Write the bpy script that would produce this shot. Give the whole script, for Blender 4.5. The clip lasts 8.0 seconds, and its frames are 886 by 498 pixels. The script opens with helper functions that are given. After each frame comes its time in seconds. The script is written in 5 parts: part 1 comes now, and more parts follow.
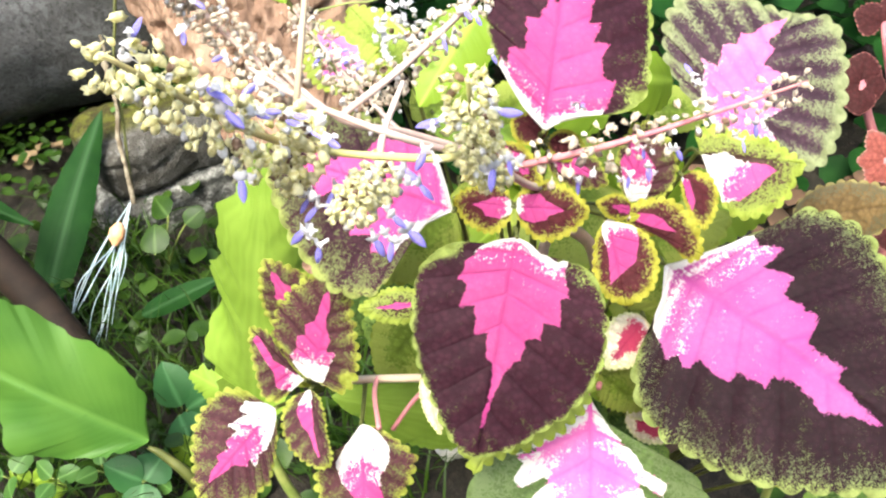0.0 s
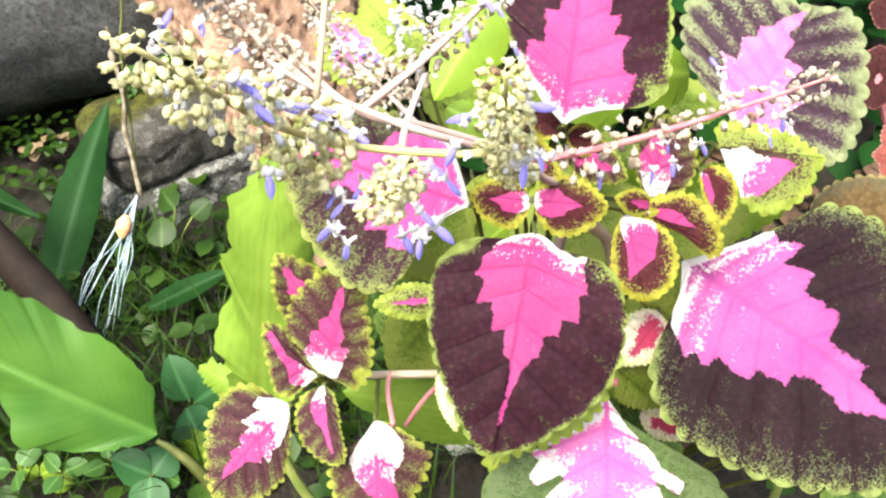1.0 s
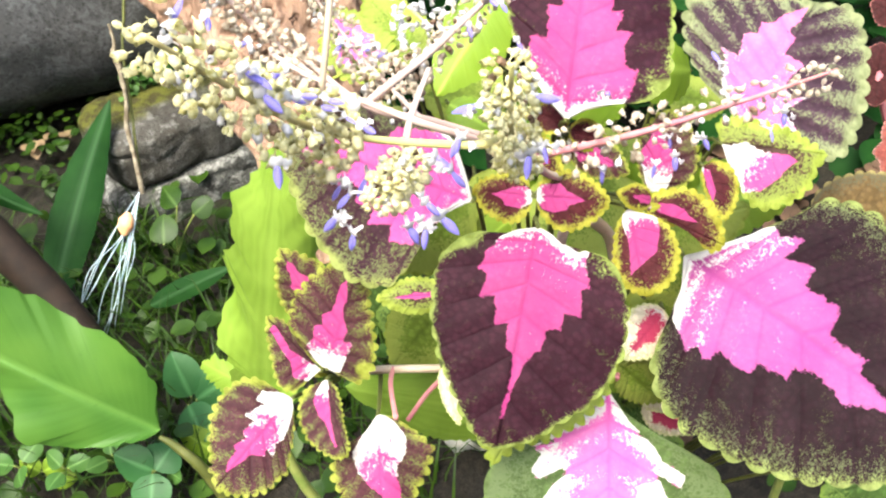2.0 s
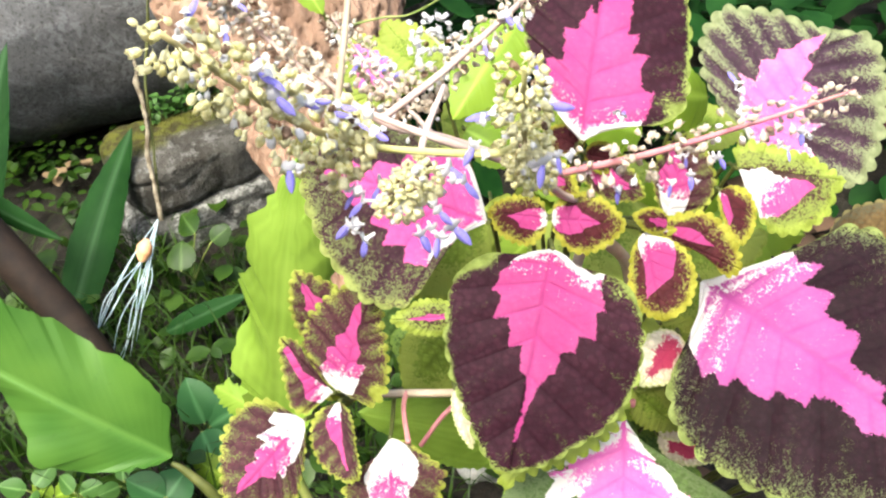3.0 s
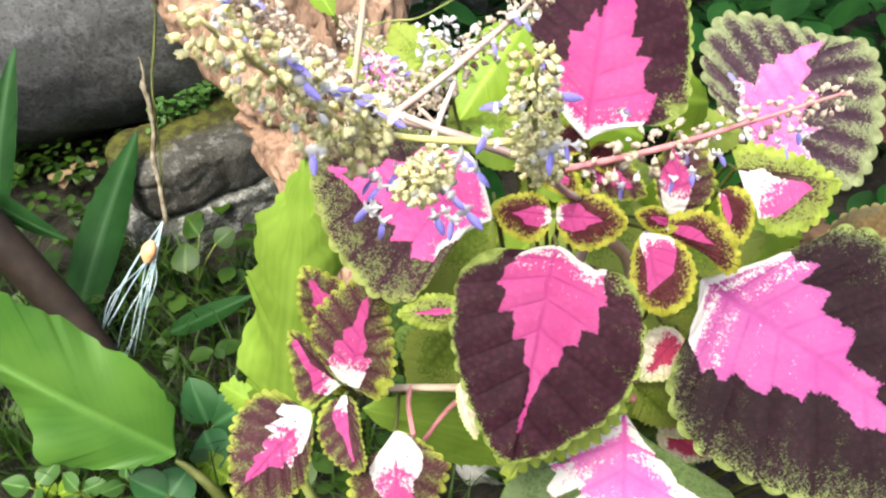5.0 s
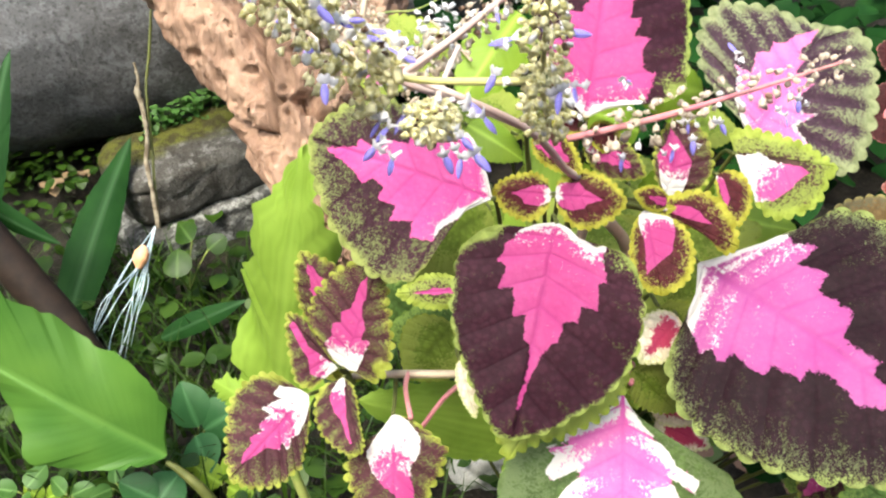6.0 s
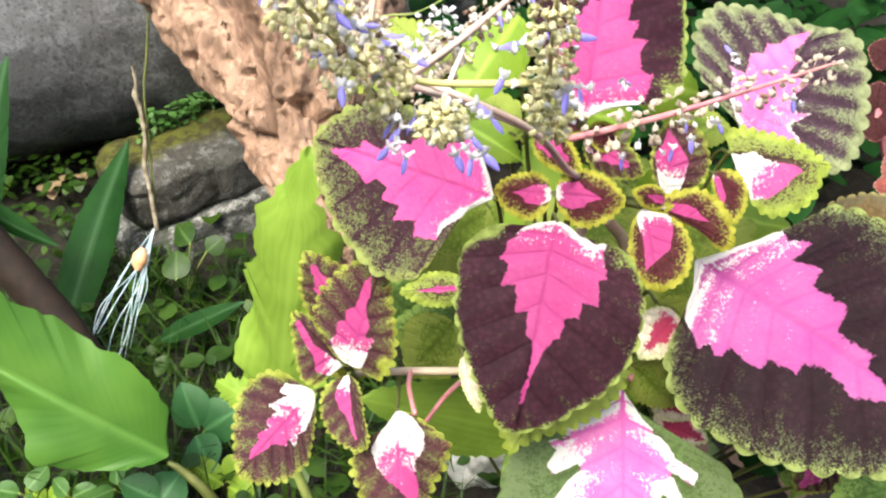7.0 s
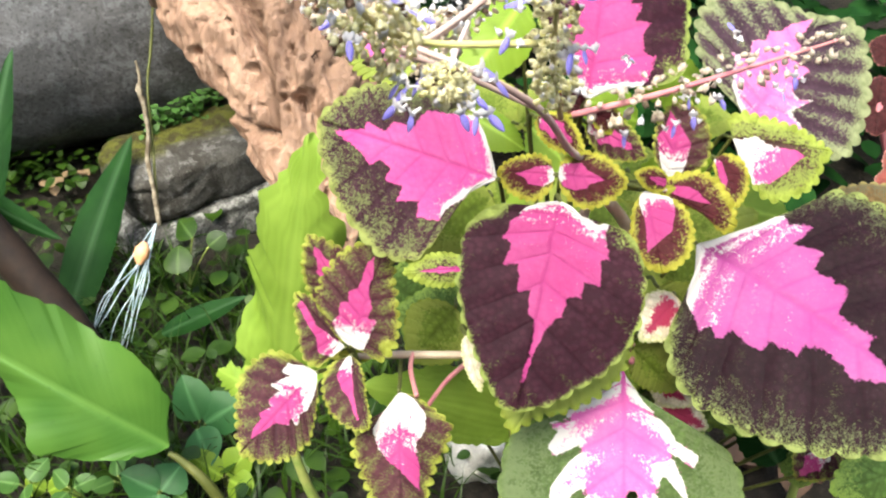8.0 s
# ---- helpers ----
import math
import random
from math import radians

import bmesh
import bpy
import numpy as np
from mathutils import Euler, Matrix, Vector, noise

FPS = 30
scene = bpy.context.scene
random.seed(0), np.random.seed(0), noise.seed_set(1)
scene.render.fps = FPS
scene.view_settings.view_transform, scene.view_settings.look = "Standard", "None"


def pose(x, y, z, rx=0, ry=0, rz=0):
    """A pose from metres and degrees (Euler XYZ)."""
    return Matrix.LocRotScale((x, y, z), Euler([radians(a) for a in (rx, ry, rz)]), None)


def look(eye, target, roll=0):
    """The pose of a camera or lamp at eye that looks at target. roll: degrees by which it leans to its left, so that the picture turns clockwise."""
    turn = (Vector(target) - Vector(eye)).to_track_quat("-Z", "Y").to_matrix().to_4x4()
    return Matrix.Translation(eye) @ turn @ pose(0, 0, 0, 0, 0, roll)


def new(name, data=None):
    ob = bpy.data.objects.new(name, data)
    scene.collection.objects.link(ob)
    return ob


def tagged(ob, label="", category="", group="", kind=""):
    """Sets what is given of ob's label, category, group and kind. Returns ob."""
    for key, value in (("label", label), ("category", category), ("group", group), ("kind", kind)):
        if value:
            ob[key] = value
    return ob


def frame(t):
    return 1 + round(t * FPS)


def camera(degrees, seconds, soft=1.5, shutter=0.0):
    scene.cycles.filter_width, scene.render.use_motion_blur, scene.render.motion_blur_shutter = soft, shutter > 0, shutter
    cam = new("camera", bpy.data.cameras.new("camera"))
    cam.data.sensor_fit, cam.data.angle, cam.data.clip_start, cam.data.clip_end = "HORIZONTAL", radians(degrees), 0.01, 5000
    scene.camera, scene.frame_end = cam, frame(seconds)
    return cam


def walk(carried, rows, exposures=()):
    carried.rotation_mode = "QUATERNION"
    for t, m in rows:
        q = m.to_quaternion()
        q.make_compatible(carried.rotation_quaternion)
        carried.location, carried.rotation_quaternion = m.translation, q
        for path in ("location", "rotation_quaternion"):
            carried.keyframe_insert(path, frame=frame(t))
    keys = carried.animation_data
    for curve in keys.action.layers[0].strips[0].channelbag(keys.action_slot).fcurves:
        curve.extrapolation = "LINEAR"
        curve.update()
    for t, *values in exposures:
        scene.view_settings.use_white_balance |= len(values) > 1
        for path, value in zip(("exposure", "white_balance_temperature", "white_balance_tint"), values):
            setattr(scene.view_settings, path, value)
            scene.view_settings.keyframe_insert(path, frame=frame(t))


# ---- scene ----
cam = camera(53.3, 8.0, soft=2.3)
PATH = [
    (0, (0.017, 0.02, 0.745), (-0.042, 1.488, -0.612), -2.7),
    (0.5, (0.015, 0.025, 0.746), (-0.043, 1.488, -0.616), -2.5),
    (1, (0.011, 0.024, 0.743), (-0.054, 1.48, -0.626), -2.7),
    (1.5, (0.013, 0.022, 0.745), (-0.045, 1.475, -0.628), -2.8),
    (2, (0.01, 0.021, 0.743), (-0.056, 1.476, -0.627), -2.7),
    (2.2, (0.011, 0.022, 0.739), (-0.068, 1.51, -0.595), -2.5),
    (3.3, (0.011, 0.016, 0.738), (-0.097, 1.525, -0.571), -3.0),
    (3.5, (0.008, 0.015, 0.738), (-0.098, 1.525, -0.569), -2.8),
    (4, (0.005, 0.013, 0.737), (-0.102, 1.525, -0.569), -2.9),
    (4.5, (0.008, 0.006, 0.736), (-0.096, 1.528, -0.558), -2.8),
    (4.7, (0.009, 0.007, 0.74), (-0.096, 1.528, -0.555), -2.7),
    (5.8, (0.005, 0.002, 0.734), (-0.078, 1.54, -0.542), -1.5),
    (6, (0.004, -0.006, 0.725), (-0.074, 1.551, -0.528), -1.5),
    (6.5, (-0.009, -0.006, 0.725), (-0.062, 1.552, -0.527), -1.2),
    (7, (0.0, -0.013, 0.729), (-0.063, 1.547, -0.522), -1.5),
    (7.5, (0.009, -0.015, 0.737), (-0.055, 1.534, -0.527), -2.1),
    (8, (-0.001, -0.022, 0.721), (-0.065, 1.547, -0.517), -1.1),
]
EXPOSURES = [(0.0, 2.40, 6650, 3), (2.2, 2.42, 6650, 3), (3.5, 2.12, 6650, 3), (4.0, 2.00, 6650, 3), (4.5, 2.05, 6650, 3), (6.0, 2.12, 6650, 3), (6.5, 2.15, 6650, 3), (8.0, 2.15, 6650, 3)]
walk(cam, [(t, look(eye, target, roll)) for t, eye, target, roll in PATH], EXPOSURES)

# ---- world, sun, exposure ----
SUN_ELEVATION, SUN_AZIMUTH = 64.0, 205.0
world = bpy.data.worlds.new("sky")
scene.world = world
world.use_nodes = True
wt = world.node_tree
wt.nodes.clear()
sky = wt.nodes.new("ShaderNodeTexSky")
sky.sky_type = "NISHITA"
sky.sun_disc = False
sky.sun_elevation, sky.sun_rotation = radians(SUN_ELEVATION), radians(SUN_AZIMUTH)
sky.air_density, sky.dust_density, sky.ozone_density = 1.0, 4.0, 1.0
back = wt.nodes.new("ShaderNodeBackground")
back.inputs["Strength"].default_value = 0.15
wout = wt.nodes.new("ShaderNodeOutputWorld")
wt.links.new(sky.outputs[0], back.inputs["Color"])
wt.links.new(back.outputs[0], wout.inputs["Surface"])

sun_data = bpy.data.lights.new("sun", "SUN")
sun_data.energy, sun_data.angle, sun_data.color = 1.45, radians(28), (1.0, 0.96, 0.9)
sun = new("sun", sun_data)
sun.matrix_world = look((0, 0, 0), (-math.sin(radians(SUN_AZIMUTH)) * math.cos(radians(SUN_ELEVATION)),
                                    -math.cos(radians(SUN_AZIMUTH)) * math.cos(radians(SUN_ELEVATION)),
                                    -math.sin(radians(SUN_ELEVATION))))


# ---- material tools ----
class Nodes:
    """A short way to write a node tree."""

    def __init__(self, name):
        self.mat = bpy.data.materials.new(name)
        self.mat.use_nodes = True
        self.t = self.mat.node_tree
        self.t.nodes.clear()
        self.out = self.t.nodes.new("ShaderNodeOutputMaterial")

    def put(self, node, key, value):
        if isinstance(value, bpy.types.NodeSocket):
            self.t.links.new(value, node.inputs[key])
        elif value is not None:
            node.inputs[key].default_value = value

    def math(self, op, a, b=0.0, clamp=False):
        n = self.t.nodes.new("ShaderNodeMath")
        n.operation, n.use_clamp = op, clamp
        self.put(n, 0, a), self.put(n, 1, b)
        return n.outputs[0]

    def attr(self, name):
        n = self.t.nodes.new("ShaderNodeAttribute")
        n.attribute_name = name
        return n.outputs["Fac"]

    def coords(self):
        return self.t.nodes.new("ShaderNodeTexCoord").outputs["Object"]

    def stretch(self, vec, scale):
        n = self.t.nodes.new("ShaderNodeMapping")
        self.put(n, 0, vec)
        n.inputs["Scale"].default_value = scale
        return n.outputs[0]

    def noise(self, vec, scale, detail=3.0, rough=0.6, warp=0.0):
        n = self.t.nodes.new("ShaderNodeTexNoise")
        self.put(n, "Vector", vec)
        n.inputs["Scale"].default_value, n.inputs["Detail"].default_value = scale, detail
        n.inputs["Roughness"].default_value, n.inputs["Distortion"].default_value = rough, warp
        return n.outputs["Fac"]

    def cells(self, vec, scale):
        n = self.t.nodes.new("ShaderNodeTexVoronoi")
        self.put(n, "Vector", vec)
        n.inputs["Scale"].default_value = scale
        return n.outputs["Distance"]

    def step(self, value, lo, hi):
        n = self.t.nodes.new("ShaderNodeMapRange")
        n.interpolation_type = "SMOOTHSTEP"
        self.put(n, 0, value)
        n.inputs[1].default_value, n.inputs[2].default_value = lo, hi
        return n.outputs[0]

    def mix(self, fac, a, b):
        n = self.t.nodes.new("ShaderNodeMix")
        n.data_type = "RGBA"
        self.put(n, 0, fac)
        for key, v in ((6, a), (7, b)):
            self.put(n, key, v if isinstance(v, bpy.types.NodeSocket) else (*v, 1.0))
        return n.outputs[2]

    def random(self):
        return self.t.nodes.new("ShaderNodeObjectInfo").outputs["Random"]

    def bump(self, height, strength, distance):
        n = self.t.nodes.new("ShaderNodeBump")
        n.inputs["Strength"].default_value, n.inputs["Distance"].default_value = strength, distance
        self.put(n, "Height", height)
        return n.outputs[0]

    def finish(self, color, rough=0.5, normal=None, thin=0.0, spec=0.5):
        p = self.t.nodes.new("ShaderNodeBsdfPrincipled")
        self.put(p, "Base Color", color if isinstance(color, bpy.types.NodeSocket) else (*color, 1.0))
        self.put(p, "Roughness", rough)
        p.inputs["Specular IOR Level"].default_value = spec
        if normal is not None:
            self.put(p, "Normal", normal)
        last = p.outputs[0]
        if thin:
            tr = self.t.nodes.new("ShaderNodeBsdfTranslucent")
            self.put(tr, "Color", color if isinstance(color, bpy.types.NodeSocket) else (*color, 1.0))
            m = self.t.nodes.new("ShaderNodeMixShader")
            m.inputs[0].default_value = thin
            self.t.links.new(last, m.inputs[1])
            self.t.links.new(tr.outputs[0], m.inputs[2])
            last = m.outputs[0]
        self.t.links.new(last, self.out.inputs["Surface"])
        return self.mat


# ---- materials ----
PINK, WHITE, LIME, MAROON = (0.335, 0.038, 0.148), (0.47, 0.45, 0.425), (0.150, 0.188, 0.036), (0.024, 0.0058, 0.0108)


def coleus(name, dark=MAROON, rim=LIME, pink=PINK, width=0.02, fall=0.02, vein=0.0, mottle=0.5, grain=900.0, streak=0.0, solid=0.012, dim=0.36, rag=0.03, band=0.0, spill=9.0, rays=0.0, coarse=1.0):
    """A painted-nettle leaf: pink heart, dark field, speckled green margin. width: the margin's breadth in leaf lengths, fall: how far
    single specks reach in, vein: how far the green keeps off the side veins, streak: how much the heart's veins stay pink in the white, solid: the unbroken green at the teeth, dim: how bright the inner specks are beside it,
    band: how far the green keeps to the strips between the side veins, spill: from what strength clumps of specks stand there (9: none), rays: how far the white does, coarse: how strongly single specks stand out."""
    n = Nodes(name)
    co = n.coords()
    fine, mid, big = n.noise(co, grain, 6, 0.74), n.noise(co, 150, 3, 0.6), n.noise(co, 30, 2)
    clump = n.math("MULTIPLY", n.math("SUBTRACT", n.noise(co, grain * 0.5, 5, 0.72), 0.5), 6.0)
    pk, edge, pale, vn = n.attr("pk"), n.attr("rim"), n.attr("pale"), n.attr("vn")
    strip = n.attr("bt")
    speck = n.math("MULTIPLY", n.math("SUBTRACT", fine, 0.5), 6.0)
    patch = n.math("MULTIPLY", n.math("SUBTRACT", mid, 0.5), 6.0)
    grit = n.math("ADD", n.math("MULTIPLY", n.math("ADD", speck, n.math("MULTIPLY", clump, 0.5)), coarse), n.math("MULTIPLY", patch, mottle))
    # green margin
    g = n.math("DIVIDE", n.math("SUBTRACT", width, edge), fall)
    g = n.math("SUBTRACT", n.math("ADD", g, grit), n.math("ADD", n.math("MULTIPLY", vn, vein), n.math("MULTIPLY", n.math("SUBTRACT", 1.0, strip), band)))
    green = n.math("MAXIMUM", n.step(g, -0.15, 0.25), n.math("SUBTRACT", 1.0, n.step(n.math("ADD", edge, n.math("ADD", n.math("MULTIPLY", n.math("SUBTRACT", big, 0.5), solid * 4.5), n.math("MULTIPLY", grit, solid * 0.5))), solid * 0.4, solid * 1.1)))
    shade = n.mix(n.step(big, 0.3, 0.7), dark, tuple(c * 1.6 + 0.003 for c in dark))
    shade = n.mix(n.math("MULTIPLY", n.step(fine, 0.56, 0.72), 0.35), shade, tuple(c * 2.2 + 0.012 for c in dark))
    # a fine net of sunken veins between small raised cells
    net = n.cells(co, 330)
    shade = n.mix(n.math("MULTIPLY", n.step(net, 0.30, 0.62), 0.45), shade, tuple(c * 0.55 for c in dark))
    shade = n.mix(n.math("MULTIPLY", n.step(speck, 0.55, 1.1), 0.30), shade, (dark[0] * 2.0 + 0.03, dark[1] * 2.0 + 0.026, dark[2] * 2.0 + 0.022))
    shade = n.mix(n.math("MULTIPLY", vn, 0.45), shade, tuple(c * 0.45 for c in dark))
    # clumps of dull specks in rows between the side veins
    if spill < 9:
        f = n.math("ADD", n.math("ADD", n.math("MULTIPLY", clump, 0.40), n.math("ADD", n.math("MULTIPLY", speck, 0.55), n.math("MULTIPLY", patch, 0.28))), n.math("MULTIPLY", strip, 1.3))
        f = n.math("SUBTRACT", f, n.math("ADD", n.math("MULTIPLY", edge, 3.2), spill))
        shade = n.mix(n.math("MULTIPLY", n.step(f, -0.1, 0.35), 0.85), shade, tuple(0.40 * c + 0.012 for c in rim))
    rimc = n.mix(n.step(mid, 0.3, 0.7), tuple(c * 0.75 for c in rim), tuple(min(1, c * 1.3 + 0.02) for c in rim))
    dull = tuple(dim * c + 0.024 for c in rim)
    rimc = n.mix(n.step(edge, solid, solid * 2.0 + 0.02), rimc, dull)
    col = n.mix(green, shade, rimc)
    # pink heart with ragged edge
    rag = n.math("ADD", pk, n.math("ADD", n.math("MULTIPLY", n.math("SUBTRACT", fine, 0.5), rag), n.math("MULTIPLY", n.math("SUBTRACT", n.noise(co, 330, 3, 0.6), 0.5), 0.042)))
    heart = n.step(rag, -0.002, 0.002)
    pinkc = n.mix(n.step(big, 0.3, 0.7), pink, (min(1, pink[0] * 1.06), pink[1] * 1.7, pink[2] * 1.2))
    pinkc = n.mix(n.math("MULTIPLY", n.step(fine, 0.5, 0.75), 0.25), pinkc, (min(1, pink[0] * 1.15), pink[1] * 3.0, pink[2] * 1.5))
    pinkc = n.mix(n.math("MULTIPLY", vn, 0.40), pinkc, (pink[0] * 0.75, pink[1] * 0.6, pink[2] * 0.85))
    pinkc = n.mix(n.math("MULTIPLY", n.step(net, 0.30, 0.62), 0.16), pinkc, (pink[0] * 0.8, pink[1] * 0.6, pink[2] * 0.85))
    col = n.mix(heart, col, pinkc)
    pale = n.math("ADD", pale, n.math("MULTIPLY", n.math("SUBTRACT", strip, 0.5), rays))
    w = n.math("ADD", pale, n.math("MULTIPLY", n.math("ADD", n.math("MULTIPLY", speck, 0.6), n.math("ADD", clump, n.math("MULTIPLY", patch, 0.35))), 0.30))
    white = n.step(n.math("SUBTRACT", w, n.math("MULTIPLY", vn, streak)), 0.44, 0.56)
    col = n.mix(white, col, WHITE)
    height = n.math("ADD", n.math("MULTIPLY", vn, -0.55), n.math("ADD", n.math("MULTIPLY", mid, 0.5), n.math("ADD", n.math("MULTIPLY", net, -0.55), n.math("MULTIPLY", fine, 0.25))))
    return n.finish(col, n.math("ADD", 0.48, n.math("MULTIPLY", mid, 0.25)), n.bump(height, 0.75, 0.0009), 0.22, spec=0.10)


def plain_leaf(name, a, b, veins=0.4, thin=0.3, rough=0.45, scale=90.0, relief=0.3, rib=0.7, spec=0.2):
    n = Nodes(name)
    co = n.coords()
    big, fine, vn = n.noise(co, scale * 0.25, 2), n.noise(co, scale * 4, 3), n.attr("vn")
    col = n.mix(n.step(big, 0.3, 0.7), a, b)
    col = n.mix(n.math("MULTIPLY", vn, veins * 0.4), col, tuple(min(1, c * 1.4 + 0.01) for c in b))
    col = n.mix(n.math("MULTIPLY", n.attr("mr"), rib), col, tuple(min(1, c * 1.6 + 0.03) for c in b))
    col = n.mix(n.math("MULTIPLY", n.step(fine, 0.6, 0.8), 0.25), col, tuple(c * 0.6 for c in a))
    col = n.mix(n.math("MULTIPLY", n.random(), 0.25), col, tuple(c * 0.7 for c in b))
    return n.finish(col, rough, n.bump(n.math("ADD", vn, n.math("MULTIPLY", fine, 0.4)), relief, 0.0008), thin, spec=spec)


def stalk(name, a, b, rough=0.5, thin=0.0):
    n = Nodes(name)
    co = n.coords()
    col = n.mix(n.step(n.noise(co, 60, 3), 0.35, 0.65), a, b)
    col = n.mix(n.math("MULTIPLY", n.step(n.noise(co, 700, 2), 0.55, 0.75), 0.35), col, tuple(c * 0.6 for c in a))
    return n.finish(col, rough, n.bump(n.noise(co, 500, 2), 0.2, 0.0005), thin, spec=0.25)


M_DARK = coleus("coleus_dark", width=0.012, fall=0.022, mottle=0.5, grain=1200.0, spill=1.45, rays=0.2)
M_LILAC = coleus("coleus_lilac", dark=(0.0110, 0.0028, 0.0052), rim=(0.135, 0.165, 0.040), width=0.028, fall=0.075, coarse=1.2, mottle=0.4, pink=(0.285, 0.048, 0.178), vein=1.3, solid=0.016, dim=0.42, grain=1300.0, spill=1.22, rays=0.35)
M_SPECK = coleus("coleus_speckled", dark=(0.034, 0.012, 0.018), rim=(0.165, 0.19, 0.045), width=0.085, fall=0.17, mottle=0.5, grain=1200.0, vein=1.3, pink=(0.47, 0.058, 0.22), solid=0.022, dim=0.55, spill=0.8, rays=0.2)
M_GREY = coleus("coleus_greyed", dark=(0.040, 0.020, 0.030), rim=(0.165, 0.185, 0.085), pink=(0.48, 0.10, 0.27), width=0.26, fall=0.22, vein=0.5, band=1.7, mottle=0.5, coarse=1.5, grain=1200.0, solid=0.05, dim=0.85)
M_LIME = coleus("coleus_lime_edged", rim=(0.25, 0.24, 0.022), dark=(0.055, 0.011, 0.013), width=0.095, fall=0.085, mottle=0.4, coarse=1.3, solid=0.05, dim=0.6)
M_MOTTLE = coleus("coleus_mottled", dark=(0.050, 0.017, 0.021), rim=(0.20, 0.225, 0.028), width=0.10, fall=0.17, vein=0.8, band=0.75, rays=0.15, mottle=0.4, coarse=1.3, grain=1300.0, streak=0.12, solid=0.030, dim=0.42)
M_GREENISH = coleus("coleus_green", dark=(0.12, 0.174, 0.0216), rim=(0.198, 0.246, 0.0264), pink=(0.6, 0.096, 0.312), width=0.2, fall=0.1, dim=0.95)
M_FRECKLED = coleus("coleus_freckled", dark=(0.055, 0.030, 0.022), rim=(0.205, 0.255, 0.034), pink=(0.42, 0.055, 0.20), width=0.19, fall=0.12, mottle=0.4, coarse=1.5, dim=0.8, solid=0.05)
# darker copy of the green leaf, with shade put into its colour
M_SHADEGREEN = coleus("coleus_shaded_green", dark=(0.065, 0.117, 0.026), rim=(0.156, 0.247, 0.0325), width=0.10, fall=0.1, dim=0.95)
M_PALE = coleus("coleus_pale", dark=(0.054, 0.086, 0.024), rim=(0.070, 0.105, 0.027), pink=(0.47, 0.085, 0.27), width=0.2, fall=0.2, streak=1.2, rays=0.4, rag=0.10, dim=0.9)
M_CREAM = coleus("coleus_cream", dark=(0.56, 0.50, 0.36), rim=(0.50, 0.50, 0.24), pink=(0.33, 0.030, 0.075), width=0.05, fall=0.06, solid=0.02, dim=0.8, rag=0.30)
M_RED = coleus("coleus_red", dark=(0.040, 0.010, 0.010), rim=(0.20, 0.065, 0.055), pink=(0.12, 0.012, 0.018), width=0.035, fall=0.03)
M_SALMON = coleus("coleus_salmon", dark=(0.21, 0.058, 0.045), rim=(0.34, 0.15, 0.125), width=0.05, fall=0.05)
M_OLIVE = coleus("coleus_olive", dark=(0.10, 0.065, 0.025), rim=(0.18, 0.15, 0.05), width=0.10, fall=0.1, vein=1.0)
M_OLIVE_LITTER = plain_leaf("leaf_litter", (0.05, 0.030, 0.018), (0.11, 0.065, 0.04), 0.1, 0.1, 0.7)
M_FRESH = plain_leaf("fresh_green_leaf", (0.165, 0.275, 0.022), (0.242, 0.363, 0.0385), 0.35, 0.4)
M_CANNA = plain_leaf("light_green_blade", (0.16, 0.265, 0.028), (0.25, 0.38, 0.055), 0.55, 0.4, rib=0.12)
M_BROAD = plain_leaf("broad_green_leaf", (0.04048, 0.1196, 0.01656), (0.0874, 0.1886, 0.02944), 0.14, 0.3, scale=45.0, relief=0.12, rib=0.35)
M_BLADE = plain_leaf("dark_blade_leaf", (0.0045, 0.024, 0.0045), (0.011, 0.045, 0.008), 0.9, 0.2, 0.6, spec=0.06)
M_TEAL = plain_leaf("bluish_weed_leaf", (0.02125, 0.08925, 0.0238), (0.0425, 0.1275, 0.03825), 0.2, 0.25)
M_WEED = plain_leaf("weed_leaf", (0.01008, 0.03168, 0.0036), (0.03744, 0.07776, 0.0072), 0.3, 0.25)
M_TINY = plain_leaf("tiny_weed_leaf", (0.036, 0.098, 0.018), (0.082, 0.165, 0.038), 0.2, 0.25)
M_DRYLEAF = plain_leaf("dry_leaf", (0.17, 0.115, 0.065), (0.30, 0.22, 0.13), 0.2, 0.2, 0.7)
M_SHOOT = plain_leaf("young_yellow_leaf", (0.28, 0.30, 0.03), (0.38, 0.38, 0.06), 0.3, 0.4)
M_PINKSTEM = stalk("pink_stem", (0.396, 0.2772, 0.2376), (0.4594, 0.3643, 0.3168))
M_PALESTEM = stalk("pale_stem", (0.33, 0.26, 0.18), (0.43, 0.345, 0.25))
M_YELLOWSTEM = stalk("yellow_stem", (0.3802, 0.3643, 0.1267), (0.4356, 0.396, 0.1742))
M_REDSTEM = stalk("red_stem", (0.36, 0.115, 0.14), (0.46, 0.20, 0.19))
M_GREENSTEM = stalk("green_stem", (0.16, 0.22, 0.05), (0.25, 0.28, 0.08))
M_OLIVESTEM = stalk("olive_stem", (0.060, 0.070, 0.016), (0.095, 0.100, 0.026))
M_SPIKESTEM = stalk("ochre_stem", (0.42, 0.35, 0.15), (0.54, 0.46, 0.22))
M_BROWNSTEM = stalk("brown_stem", (0.012, 0.0072, 0.0048), (0.0216, 0.0132, 0.0084), 0.7)
M_TWIG = stalk("dry_twig", (0.10, 0.078, 0.05), (0.25, 0.215, 0.155), 0.8)
def bud_material(name, a, b):
    n = Nodes(name)
    co = n.coords()
    col = n.mix(n.random(), a, b)
    col = n.mix(n.step(n.noise(co, 2.2, 2), 0.4, 0.65), col, tuple(min(1, c * 1.15 + 0.05) for c in b))
    return n.finish(col, 0.55, None, 0.5, spec=0.25)


